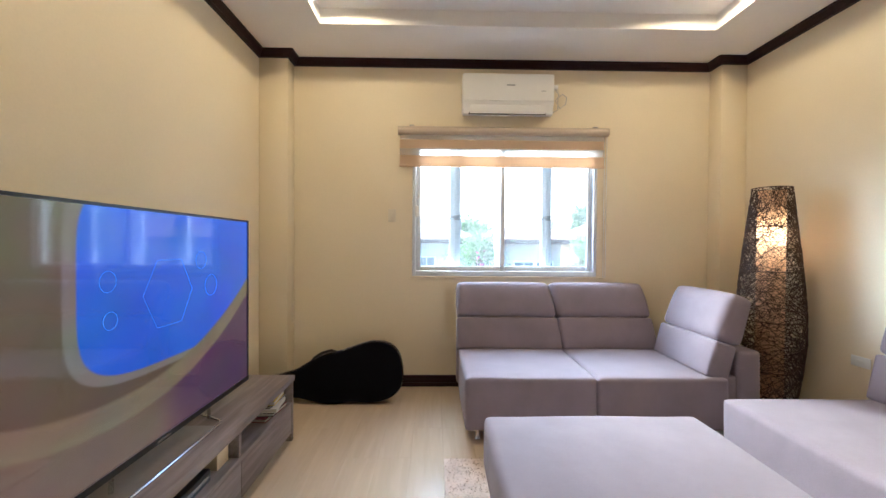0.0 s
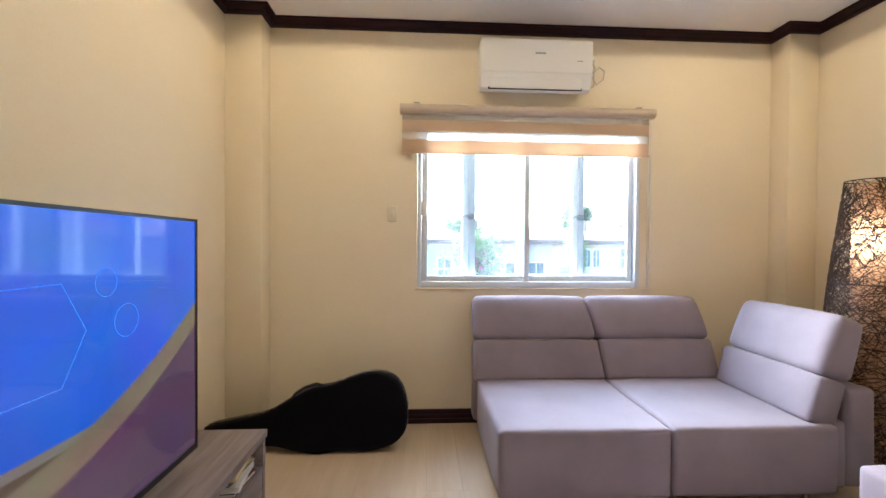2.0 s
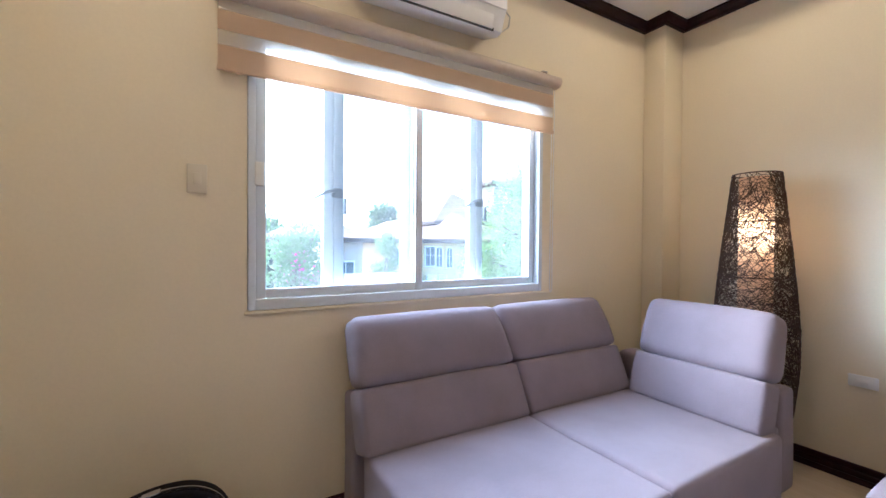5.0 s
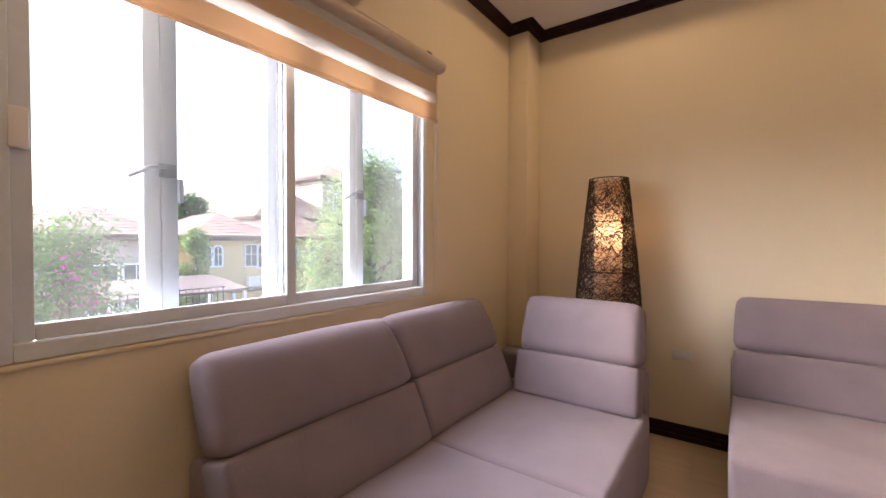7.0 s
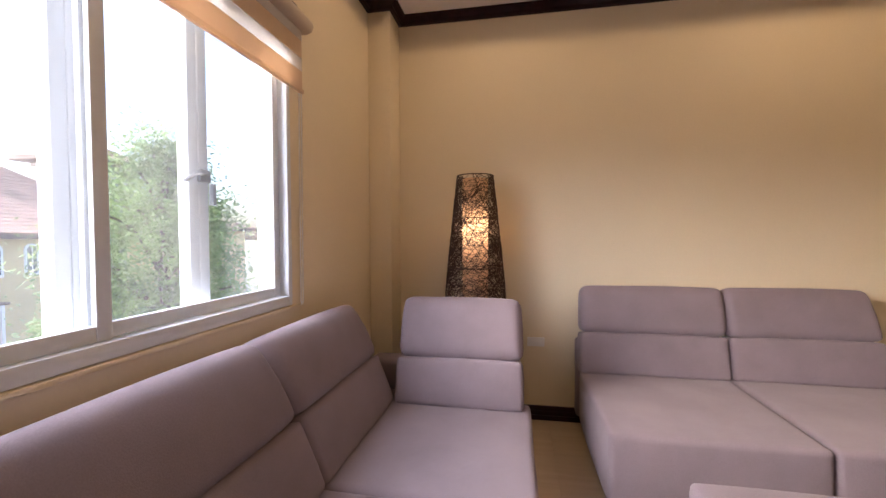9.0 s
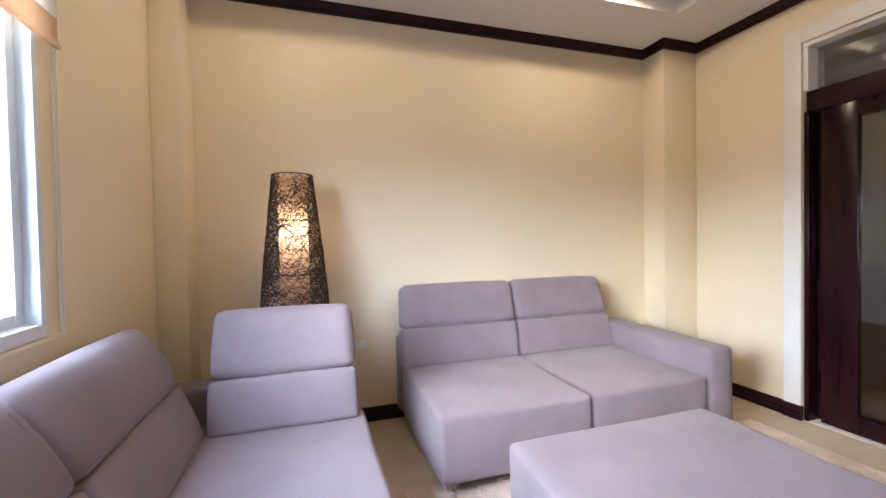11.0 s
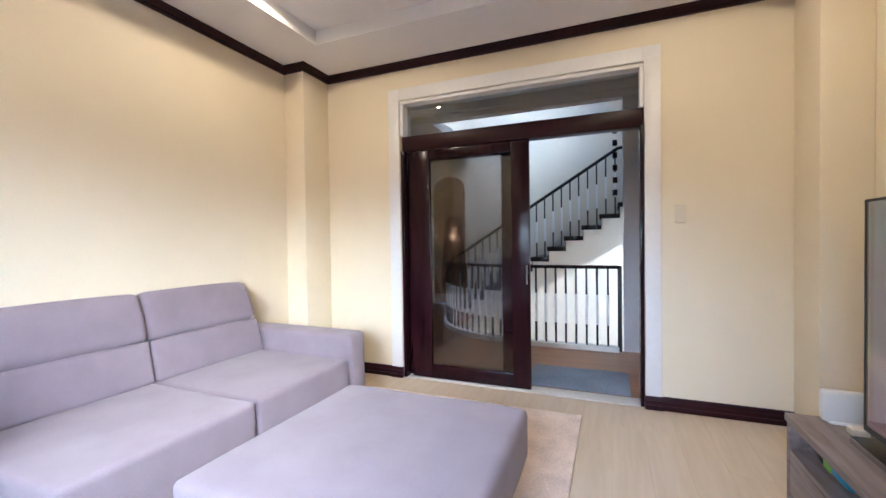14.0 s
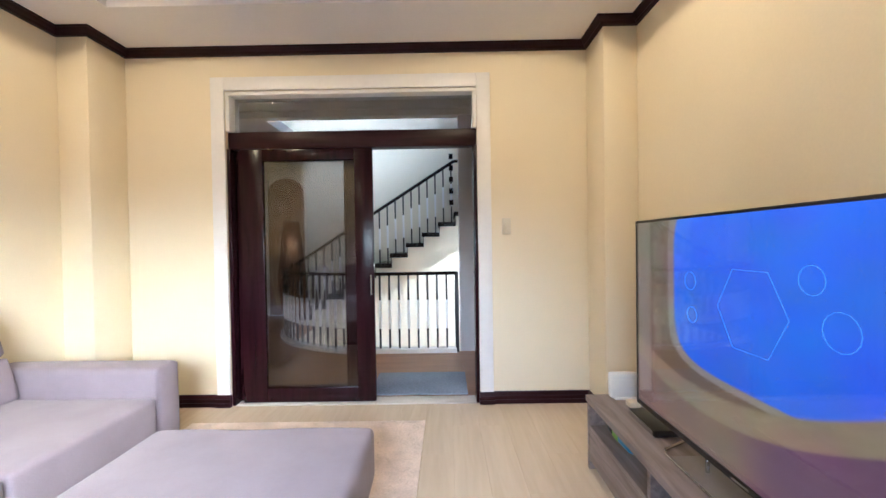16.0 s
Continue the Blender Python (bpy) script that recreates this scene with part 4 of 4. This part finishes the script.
arc = [(3.86 + 0.34 * math.cos(math.pi * k / n_), 2.3 - 0.0 + 0.27 * math.sin(math.pi * k / n_)) for k in range(n_ + 1)]
BROWN = wood("brown_arch_wood", (0.16, 0.08, 0.045), (0.28, 0.15, 0.08), 0.4, "z", 2)
extrude(bm, [(4.2, 0.0), *arc, (3.52, 0.0)], "y", HY + 0.001, HY + 0.02)
structure("door_2", bm, BROWN, "arched brown wooden door in the hall", "door")
structure("wall_hall_east", boxes((5.2, 5.35, HY, HW, -3, 2.75), (5.2, 5.35, HY, HW, 2.75, HT)), HALLP, "pale cream hall wall", "wall")
structure("wall_hall_west", boxes((-1.75, -1.6, HY, HW, -3, 0.9), (-1.75, -1.6, HY, -3.95, 0.9, HT), (-1.75, -1.6, -3.95, -2.0, 2.3, HT), (-1.75, -1.6, -2.0, HW, 0.9, HT)), HALLP, "pale cream hall wall with a tall opening", "wall")
# the grey of this wall is its shade, put into the paint
structure("wall_hall_return", boxes((-1.6, 0.70, -1.80, -1.63, -3, HT)), material("shaded_hall_paint", (0.56, 0.53, 0.54), 0.6, vary=0.04, grain=70, bump=0.04), "pale wall beside the stairwell, with its shade put into a grey colour", "wall")
# unseen walls added beside and above the room to keep sun off the hall
structure("wall_hall_sun_block", boxes((-1.75, W - T - 0.002, HW, HW + 0.15, -3, HT), (E + T + 0.002, 5.35, HW, HW + 0.15, -3, HT), (W - T - 0.002, E + T + 0.002, HW, HW + 0.15, TRAY + 0.202, HT)), HALLP, "pale cream hall wall", "wall")
structure("ceiling_hall", boxes((-1.6, 5.2, -1.62, HW, 3.05, 3.2), (3.35, 5.2, HY, -1.62, 3.05, 3.2)), WHITE, "white hall ceiling with a beam", "ceiling")
structure("beam", boxes((-1.6, 5.2, -1.75, -1.622, 2.86, 3.2), (-1.6, 5.2, -1.621, -1.585, 2.93, 2.97), bevel=0.01), WHITE, "white painted ceiling beam", "beam")
structure("wall_stair_upper", boxes((-1.6, 5.2, -1.75, -1.622, 3.201, HT)), HALLP, "pale cream upper stairwell wall", "wall")
# roof out of view; its opening is added to set how much daylight enters
structure("roof_stairwell", boxes((-1.75, 1.2, HY - 0.15, -1.6, HT, HT + 0.1), (3.0, 5.35, HY - 0.15, -1.6, HT, HT + 0.1), (1.2, 3.0, HY - 0.15, -3.5, HT, HT + 0.1), (1.2, 3.0, -2.5, -1.6, HT, HT + 0.1)), WHITE, "unseen white stairwell ceiling with an opening added to light the hall", "ceiling")
structure("floor_below", boxes((-1.6, 5.2, HY, HW, -3.1, -3.0)), HALLW, "brown wooden floor of the storey below", "floor")

# stairs: white flight with black treads
BLACKW = wood("black_stair_wood", (0.008, 0.006, 0.006), (0.02, 0.014, 0.012), 0.25, "y", 2)
IRON = material("black_iron", (0.012, 0.012, 0.013), 0.4, vary=0.2)
flight = thing("staircase", pose(0, 0, 0), "white staircase with black treads and iron balustrade in the hall", "staircase")
RISE, RUN, SX, SY0, SY1 = 0.165, 0.262, 3.32, -4.34, -3.30
bm = bmesh.new()
out = []
NS = 15
for k in range(NS):
    out += [(SX - k * RUN, k * RISE), (SX - k * RUN, (k + 1) * RISE - 0.071)]
out += [(SX - NS * RUN, NS * RISE - 0.071), (SX - NS * RUN, NS * RISE - 0.55), (SX - 0.55, -0.03)]
extrude(bm, out, "y", SY0, SY1)
part("flight", bm, HALLP, flight, "white plastered flight")
for k in range(NS):
    x = SX - k * RUN
    part("tread", boxes((x - RUN, x + 0.03, SY0, SY1 + 0.03, (k + 1) * RISE - 0.07, (k + 1) * RISE), bevel=0.004), BLACKW, flight)
    part("riser", boxes((x + 0.001, x + 0.008, SY0, SY1 + 0.004, k * RISE + 0.002, (k + 1) * RISE - 0.072)), BLACKW, flight)


def baluster(parent, x, y, z0, z1):
    h = z1 - z0
    b = part("baluster", boxes((x - 0.011, x + 0.011, y - 0.011, y + 0.011, z0, z1)), IRON, parent)
    part("sleeve", boxes((x - 0.014, x + 0.014, y - 0.014, y + 0.014, z0 + h * 0.27, z0 + h * 0.66)), TRIMW, b, "white middle section")


for k in range(11):
    for u in (0.25, 0.75):
        x = SX - (k + u) * RUN
        baluster(flight, x, SY1 - 0.02, (k + 1) * RISE, (k + u) * RISE + 1.0 - 0.02)
bm = bmesh.new()
tube(bm, [(SX + 0.1, SY1 - 0.02, 0.97), (SX, SY1 - 0.02, 1.0), (SX - 9.9 * RUN, SY1 - 0.02, 9.9 * RISE + 1.0), (SX - 10.3 * RUN, SY1 - 0.02, 9.95 * RISE + 1.0), (SX - 11 * RUN, SY1 - 0.02, 9.95 * RISE + 1.0)], 0.026)
part("handrail", bm, BLACKW, flight)
for k in range(6):
    part("tread", boxes((0.735, 0.80, -3.28, -3.22, 1.92 + k * 0.185, 2.0 + k * 0.185)), BLACKW, flight)

# landing railing: straight, then curving back to the stairs
rail = thing("landing_railing", pose(0, 0, 0), "black iron landing railing with white sections, curved at one end", "railing")
pts = [(0.75 + 0.105 * i, -1.57) for i in range(10)]
for i in range(1, 19):
    a = i / 18 * math.pi * 0.5
    pts.append((1.70 + 1.62 * math.sin(a), -1.57 - 1.5 * (1 - math.cos(a))))
# even steps along the curve
steps, left = [pts[0]], 0.0
for a, b in zip(pts, pts[1:]):
    d = math.dist(a, b)
    while left + d >= 0.115:
        u = (0.115 - left) / d
        a = (a[0] + (b[0] - a[0]) * u, a[1] + (b[1] - a[1]) * u)
        steps.append(a)
        d, left = math.dist(a, b), 0.0
    left += d
for x, y in steps[1:]:
    baluster(rail, x, y, 0.05, 0.93)
bm = bmesh.new()
sweep(bm, pts, [(-0.03, 0.93), (0.03, 0.93), (0.034, 0.945), (0.025, 0.968), (-0.025, 0.968), (-0.034, 0.945)])
part("handrail", bm, BLACKW, rail, "black wooden handrail", 30)
bm = bmesh.new()
sweep(bm, pts, [(-0.06, -0.25), (0.06, -0.25), (0.06, 0.05), (-0.06, 0.05)])
part("curb", bm, TRIMW, rail, "white curb under the railing", 30)
part("post", boxes((0.72, 0.765, -1.595, -1.55, 0.0, 0.965), bevel=0.003), IRON, rail)
# hall floor up to the curved railing
bm = bmesh.new()
top = [bm.verts.new((x, y, -0.008)) for x, y in pts[9:]] + [bm.verts.new((3.349, pts[-1][1], -0.008)), bm.verts.new((3.349, -1.621, -0.008))]
f = bm.faces.new(top)
ext = bmesh.ops.extrude_face_region(bm, geom=[f])
for v in ext["geom"]:
    if isinstance(v, bmesh.types.BMVert):
        v.co.z -= 0.24
structure("landing", bm, HALLW, "polished brown wooden landing", "floor")
mat_ = thing("door_mat", pose(1.12, -0.45, -0.008), "thin blue grey door mat outside the doorway", "door mat")
part("mat_top", boxes((-0.43, 0.43, -0.31, 0.29, 0.0075, 0.02), bevel=0.004), material("blue_grey_mat", (0.24, 0.27, 0.33), 0.95, vary=0.35, grain=50, bump=0.8), mat_)

# ---- the street outside the window ----
ASPH = material("pale_ground", (0.20, 0.20, 0.16), 0.9, vary=0.3, grain=2, large=0.1)
bm = bmesh.new()
box(bm, -900, 900, 5.2, 1800, GROUND - 0.5, GROUND)
structure("ground", bm, ASPH, "grassy pale ground between the houses", "ground")
ROOF = material("brown_roof_tile", (0.25, 0.145, 0.10), 0.8, vary=0.35, grain=6, bump=0.3)
EAVE = material("dark_eave", (0.10, 0.055, 0.04), 0.7)
YELLOW = material("yellow_render", (0.62, 0.46, 0.22), 0.8, vary=0.06, grain=8)
PINKW = material("pale_pink_render", (0.50, 0.41, 0.36), 0.8, vary=0.06, grain=8)
STONE = material("pale_stone_render", (0.50, 0.47, 0.43), 0.8, vary=0.12, grain=10)
DARKGL = material("dark_window_glass", (0.08, 0.1, 0.11), 0.1, vary=0.2, bump=0)


def hip_roof(x0, x1, y0, y1, z, h):
    """Tiled hip roof: stepped courses on the slopes."""
    bm = bmesh.new()
    w, d = x1 - x0, y1 - y0
    n_c = max(6, int(min(w, d) / 2 / 0.3))
    m_ = min(w, d) / 2
    for k in range(n_c):
        a, b = m_ * k / n_c, m_ * (k + 1) / n_c
        za, zb = z + h * k / n_c + 0.02, z + h * (k + 1) / n_c
        lo = [bm.verts.new((x, y, za)) for x, y in ((x0 + a, y0 + a), (x1 - a, y0 + a), (x1 - a, y1 - a), (x0 + a, y1 - a))]
        hi = [bm.verts.new((x, y, zb)) for x, y in ((x0 + b, y0 + b), (x1 - b, y0 + b), (x1 - b, y1 - b), (x0 + b, y1 - b))]
        un = [bm.verts.new((v.co.x, v.co.y, za - 0.09)) for v in lo]
        for i in range(4):
            j = (i + 1) % 4
            bm.faces.new((lo[i], lo[j], hi[j], hi[i]))
            bm.faces.new((un[i], un[j], lo[j], lo[i]))
    return bm


def arched(x, z, ww, wh, grow=0.0):
    """Outline of a window with a round head."""
    a = ww / 2 + grow
    top = z + wh - ww / 2
    return [(x - a, z - grow), (x + a, z - grow)] + [(x + a * math.cos(k * math.pi / 8), top + a * math.sin(k * math.pi / 8)) for k in range(9)]


def house(m, w, d, h, wall, label, wins, roof_h, over=0.8):
    """Origin: the middle of the front, which faces local -y. Narrow windows have round heads."""
    hs = thing("house", m, label, "house")
    part("wall", boxes((-w / 2, w / 2, 0, d, 0, h)), wall, hs)
    part("eave", boxes((-w / 2 - over, w / 2 + over, -over, d + over, h + 0.001, h + 0.26), bevel=0.03), EAVE, hs, "dark brown eave")
    part("roof", hip_roof(-w / 2 - over, w / 2 + over, -over, d + over, h + 0.27, roof_h), ROOF, hs, "brown tiled hip roof")
    for x, z, ww, wh in wins:
        bm, pane = bmesh.new(), bmesh.new()
        if ww < 0.6:
            extrude(bm, arched(x, z, ww, wh, 0.1), "y", -0.06, -0.001)
            extrude(pane, arched(x, z, ww, wh), "y", -0.066, -0.061)
        else:
            extrude(bm, [(x - ww / 2 - 0.08, z - 0.08), (x + ww / 2 + 0.08, z - 0.08), (x + ww / 2 + 0.08, z + wh + 0.08), (x - ww / 2 - 0.08, z + wh + 0.08)], "y", -0.06, -0.001)
            extrude(pane, [(x - ww / 2, z), (x + ww / 2, z), (x + ww / 2, z + wh), (x - ww / 2, z + wh)], "y", -0.066, -0.061)
        wi = part("window", bm, TRIMW, hs)
        part("pane", pane, DARKGL, wi)
        part("glazing_bar", boxes((x - 0.02, x + 0.02, -0.075, -0.0665, z, z + wh - 0.02), (x - ww / 2, x - 0.021, -0.075, -0.0665, z + wh * 0.55, z + wh * 0.55 + 0.04), (x + 0.021, x + ww / 2, -0.075, -0.0665, z + wh * 0.55, z + wh * 0.55 + 0.04)), TRIMW, wi)
    return hs


def leaves(name, colour):
    """Thin leaves that let light through from behind."""
    m = material(name, colour, 0.6, vary=0.5, grain=3, bump=0)
    n, l = m.node_tree.nodes, m.node_tree.links
    t, mix = n.new("ShaderNodeBsdfTranslucent"), n.new("ShaderNodeMixShader")
    b = n["Principled BSDF"]
    l.new(b.inputs["Base Color"].links[0].from_socket, t.inputs[0])
    mix.inputs[0].default_value = 0.5
    l.new(b.outputs[0], mix.inputs[1])
    l.new(t.outputs[0], mix.inputs[2])
    l.new(mix.outputs[0], n["Material Output"].inputs[0])
    return m


LEAF = leaves("leaf_green", (0.11, 0.17, 0.055))
PINE = leaves("light_green_needles", (0.22, 0.30, 0.10))
BLOOM = leaves("magenta_blossom", (0.5, 0.06, 0.30))
BARK = material("bark", (0.12, 0.09, 0.06), 0.9, vary=0.4, grain=20, bump=0.5)


def tree(m, height, spread, label, mat, seed, clumps=26, name="tree", trunk=0.35, cone=False, leaf=0.16, bloom=0):
    rg = random.Random(seed)
    t_ = thing(name, m, label, "tree" if name == "tree" else "shrub")
    bm = bmesh.new()
    tube(bm, [(0, 0, 0), (0.05, 0.02, height * 0.3), (-0.04, 0.05, height * 0.6), (0, 0, height * 0.85)], 0.035 * height * 0.5, 7)
    cs = []
    for k in range(clumps):
        u = rg.uniform(trunk, 1.0)
        ring = spread * ((1.05 - u) if cone else math.sin(math.pi * min(0.95, (u - trunk) / (1 - trunk) * 0.8 + 0.2)))
        a = rg.uniform(0, 6.283)
        q = ring * rg.uniform(0.3, 1.0)
        c = Vector((q * math.cos(a), q * math.sin(a), height * u))
        cs.append(c)
        if k % 2 == 0:
            tube(bm, [(0, 0, height * max(0.2, u - 0.22)), tuple(c * 0.6 + Vector((0, 0, height * 0.35 * u))), tuple(c)], 0.012 * height * 0.4, 5)
    part("trunk", bm, BARK, t_)
    for nm, mt, count in (("crown", mat, 300), ("blossom", BLOOM, bloom)):
        if not count:
            continue
        vs, fs = [], []
        for c in cs:
            if nm == "blossom" and rg.random() < 0.55:
                continue
            for _ in range(count):
                p = c + Vector((rg.gauss(0, 1), rg.gauss(0, 1), rg.gauss(0, 0.8))) * spread * (0.2 if nm == "crown" else 0.1)
                d1 = Vector((rg.uniform(-1, 1), rg.uniform(-1, 1), rg.uniform(-1, 1))).normalized() * leaf * rg.uniform(0.6, 1.3)
                d2 = d1.orthogonal().normalized() * leaf * 0.4
                i = len(vs)
                vs += [tuple(p - d1), tuple(p + d2), tuple(p + d1), tuple(p - d2)]
                fs.append((i, i + 1, i + 2, i + 3))
        me = bpy.data.meshes.new(nm)
        me.from_pydata(vs, [], fs)
        me.materials.append(mt)
        ob = new(nm, me)
        ob.parent = t_
    return t_

G = GROUND
house(pose(6.35, 24.8, G), 4.3, 7, 5.0, PINKW, "pale pink house with a brown tiled hip roof", ((-1.6, 3.2, 0.4, 1.2), (-0.1, 1.9, 1.1, 2.0), (1.15, 1.9, 0.9, 2.0)), 1.35, 0.6)
house(pose(0.0, 26.5, G), 6.5, 7, 5.0, STONE, "cream house with a low brown tiled roof", ((-2.0, 2.6, 1.0, 1.5), (0.4, 2.6, 1.0, 1.5), (2.2, 2.6, 0.8, 1.5)), 1.7)
house(pose(-9.5, 25.0, G), 8.0, 7, 5.1, PINKW, "pale house with a brown tiled roof", ((-2.0, 2.6, 1.0, 1.5), (1.4, 2.6, 1.0, 1.5)), 1.7)
house(pose(12.05, 24.8, G), 3.8, 7, 5.0, YELLOW, "yellow house wing with white arched windows and brown tiled roof", ((-1.5, 3.7, 0.36, 1.0), (-0.95, 3.7, 0.36, 1.0), (0.85, 3.6, 0.62, 1.15), (1.5, 3.5, 0.4, 1.25)), 1.3, 0.5)
house(pose(16.8, 25.6, G), 5.6, 8, 5.0, YELLOW, "yellow house with white arched windows and brown tiled roof", ((-2.0, 3.4, 0.4, 1.3), (-0.6, 3.4, 0.4, 1.3), (1.0, 3.2, 0.8, 1.3)), 2.0, 0.6)
house(pose(18.6, 28.6, G), 6.0, 8, 6.4, YELLOW, "taller yellow house wing with a brown tiled roof", ((-2.0, 4.2, 0.5, 1.4), (0.5, 4.2, 0.5, 1.4)), 2.6, 0.6)


def stonework(name):
    """Pale coursed stone with dark uneven joints, for a far wall."""
    m = material(name, (0.52, 0.48, 0.44), 0.85, vary=0.15, grain=10)
    n, l = m.node_tree.nodes, m.node_tree.links
    co, mp, br, mx = n.new("ShaderNodeTexCoord"), n.new("ShaderNodeMapping"), n.new("ShaderNodeTexBrick"), n.new("ShaderNodeMix")
    mp.inputs["Rotation"].default_value = (radians(90), 0, 0)
    l.new(co.outputs["Object"], mp.inputs[0])
    l.new(mp.outputs[0], br.inputs["Vector"])
    br.inputs["Scale"].default_value, br.inputs["Mortar Size"].default_value = 1.3, 0.035
    br.inputs["Color1"].default_value, br.inputs["Color2"].default_value, br.inputs["Mortar"].default_value = (1, 1, 1, 1), (0.75, 0.72, 0.7, 1), (0.4, 0.37, 0.36, 1)
    mx.data_type, mx.blend_type = "RGBA", "MULTIPLY"
    mx.inputs[0].default_value = 1.0
    b = n["Principled BSDF"]
    l.new(b.inputs["Base Color"].links[0].from_socket, mx.inputs[6])
    l.new(br.outputs[0], mx.inputs[7])
    l.new(mx.outputs[2], b.inputs["Base Color"])
    return m


house(pose(23.3, 29.5, G), 3.7, 3.6, 9.85, stonework("tower_stone"), "pale stone stair tower with a pointed tiled roof", ((-0.5, 7.7, 0.5, 1.1),), 1.45, 0.75)
house(pose(29, 27, G), 9, 8, 5.6, YELLOW, "yellow house behind the trees", ((-2.0, 2.8, 0.8, 1.5),), 1.8)
can = thing("canopy", pose(12.9, 24.8, G), "dark flat canopy on posts against the yellow house", "canopy")
part("roof", boxes((-1.9, 0.9, -1.6, -0.002, 2.36, 2.46), bevel=0.02), EAVE, can)
for x in (-1.7, 0.7):
    part("post", boxes((x - 0.06, x + 0.06, -1.5, -1.38, 0, 2.359), bevel=0.01), TRIMW, can)
for x in (12.75, 13.5):
    ac_out = thing("outdoor_unit", pose(x, 24.3, G + 2.461), "white outdoor air conditioner unit on the canopy", "air conditioner")
    part("housing", boxes((-0.32, 0.32, -0.15, 0.15, 0.03, 0.58), bevel=0.02), PLASTIC, ac_out)
    bm = bmesh.new()
    tube(bm, [(0.06 + 0.2 * math.cos(k * math.pi / 10), -0.156, 0.3 + 0.2 * math.sin(k * math.pi / 10)) for k in range(20)], 0.012, 5, True)
    part("fan_guard", bm, STEEL, ac_out)
    for fx in (-0.25, 0.2):
        part("foot", boxes((fx, fx + 0.05, -0.15, 0.15, 0.0005, 0.0295)), BLACKP, ac_out)
tree(pose(11.2, 13.4, G), 7.9, 2.3, "tall light green feathery conifer in the neighbouring garden", PINE, 3, 120, trunk=0.22, leaf=0.085)
tree(pose(12.3, 31, G), 7.4, 1.9, "round dark green tree behind the roofs", LEAF, 5, 30, trunk=0.3, leaf=0.2)
tree(pose(3.6, 33, G), 7.2, 2.6, "round green tree behind the roofs", LEAF, 6, 26, trunk=0.3, leaf=0.22)
tree(pose(8.2, 20.5, G), 5.2, 0.9, "slim green tree between the houses", PINE, 8, 30, trunk=0.2, leaf=0.1)
tree(pose(1.9, 9.2, G), 5.0, 1.1, "tall bougainvillea with magenta blossom outside the window", LEAF, 11, 40, "flowering_shrub", trunk=0.3, leaf=0.05, bloom=46)
for i, (x, y, h, s) in enumerate(((5.4, 11.0, 2.3, 0.8), (8.0, 13.2, 3.1, 1.0), (9.2, 12.0, 2.9, 1.0), (14.2, 15.0, 4.4, 1.5))):
    tree(pose(x, y, G), h, s, "leafy green garden shrub", PINE if i % 2 else LEAF, 20 + i, 18, "shrub", trunk=0.25, leaf=0.08)
gw = thing("garden_wall", pose(0, 0, G), "pale garden wall with white coping and a metal railing", "wall")
part("wall", boxes((1.0, 6.25, 13.9, 14.1, 0, 3.2), bevel=0.02), STONE, gw)
part("coping", boxes((0.95, 6.3, 13.82, 14.18, 3.201, 3.29), bevel=0.015), TRIMW, gw)
for k in range(34):
    part("bar", boxes((1.05 + k * 0.155, 1.068 + k * 0.155, 14.09, 14.108, 3.291, 3.72)), IRON, gw)
part("top_bar", boxes((1.0, 6.25, 14.08, 14.115, 3.7205, 3.75)), IRON, gw)
cp = thing("carport", pose(6.2, 17.2, G), "low carport with a dusty brown sheet roof behind the wall", "carport")
bm = boxes((-2.1, 1.7, -1.3, 1.3, 3.35, 3.43))
for v in bm.verts:
    v.co.z += 0.12 * (v.co.y + 1.3)
part("roof", bm, EAVE, cp)
for x in (-2.0, 1.6):
    for y in (-1.2, 1.2):
        part("post", boxes((x - 0.05, x + 0.05, y - 0.05, y + 0.05, 0, 3.345 + 0.12 * (y + 1.25))), TRIMW, cp)

# planks last
rows_n = math.ceil((E - W) / PLANK)
rg = random.Random(2)
for i in range(rows_n):
    x0, x1 = W + i * PLANK, min(E, W + (i + 1) * PLANK)
    y = S - rg.choice((0.0, 0.4, 0.8))
    while y < N - 0.02:
        a, b = max(S, y), min(N, y + 1.2)
        if b - a > 0.05:
            plank(floor, x0, x1, a, b, 0.0, FLOORW)
        y += 1.2
for i in range(9):
    y1 = HW - i * 0.165
    y0 = max(-1.51, y1 - 0.165)
    x = -1.6 + rg.choice((-0.5, -0.9, -0.2))
    while x < 5.2 and y1 - y0 > 0.02:
        a, b = max(-1.6, x), min(5.2, x + 1.4)
        if b - a > 0.05:
            plank(floor2, a, b, y0, y1, -0.002, HALLW)
        x += 1.4
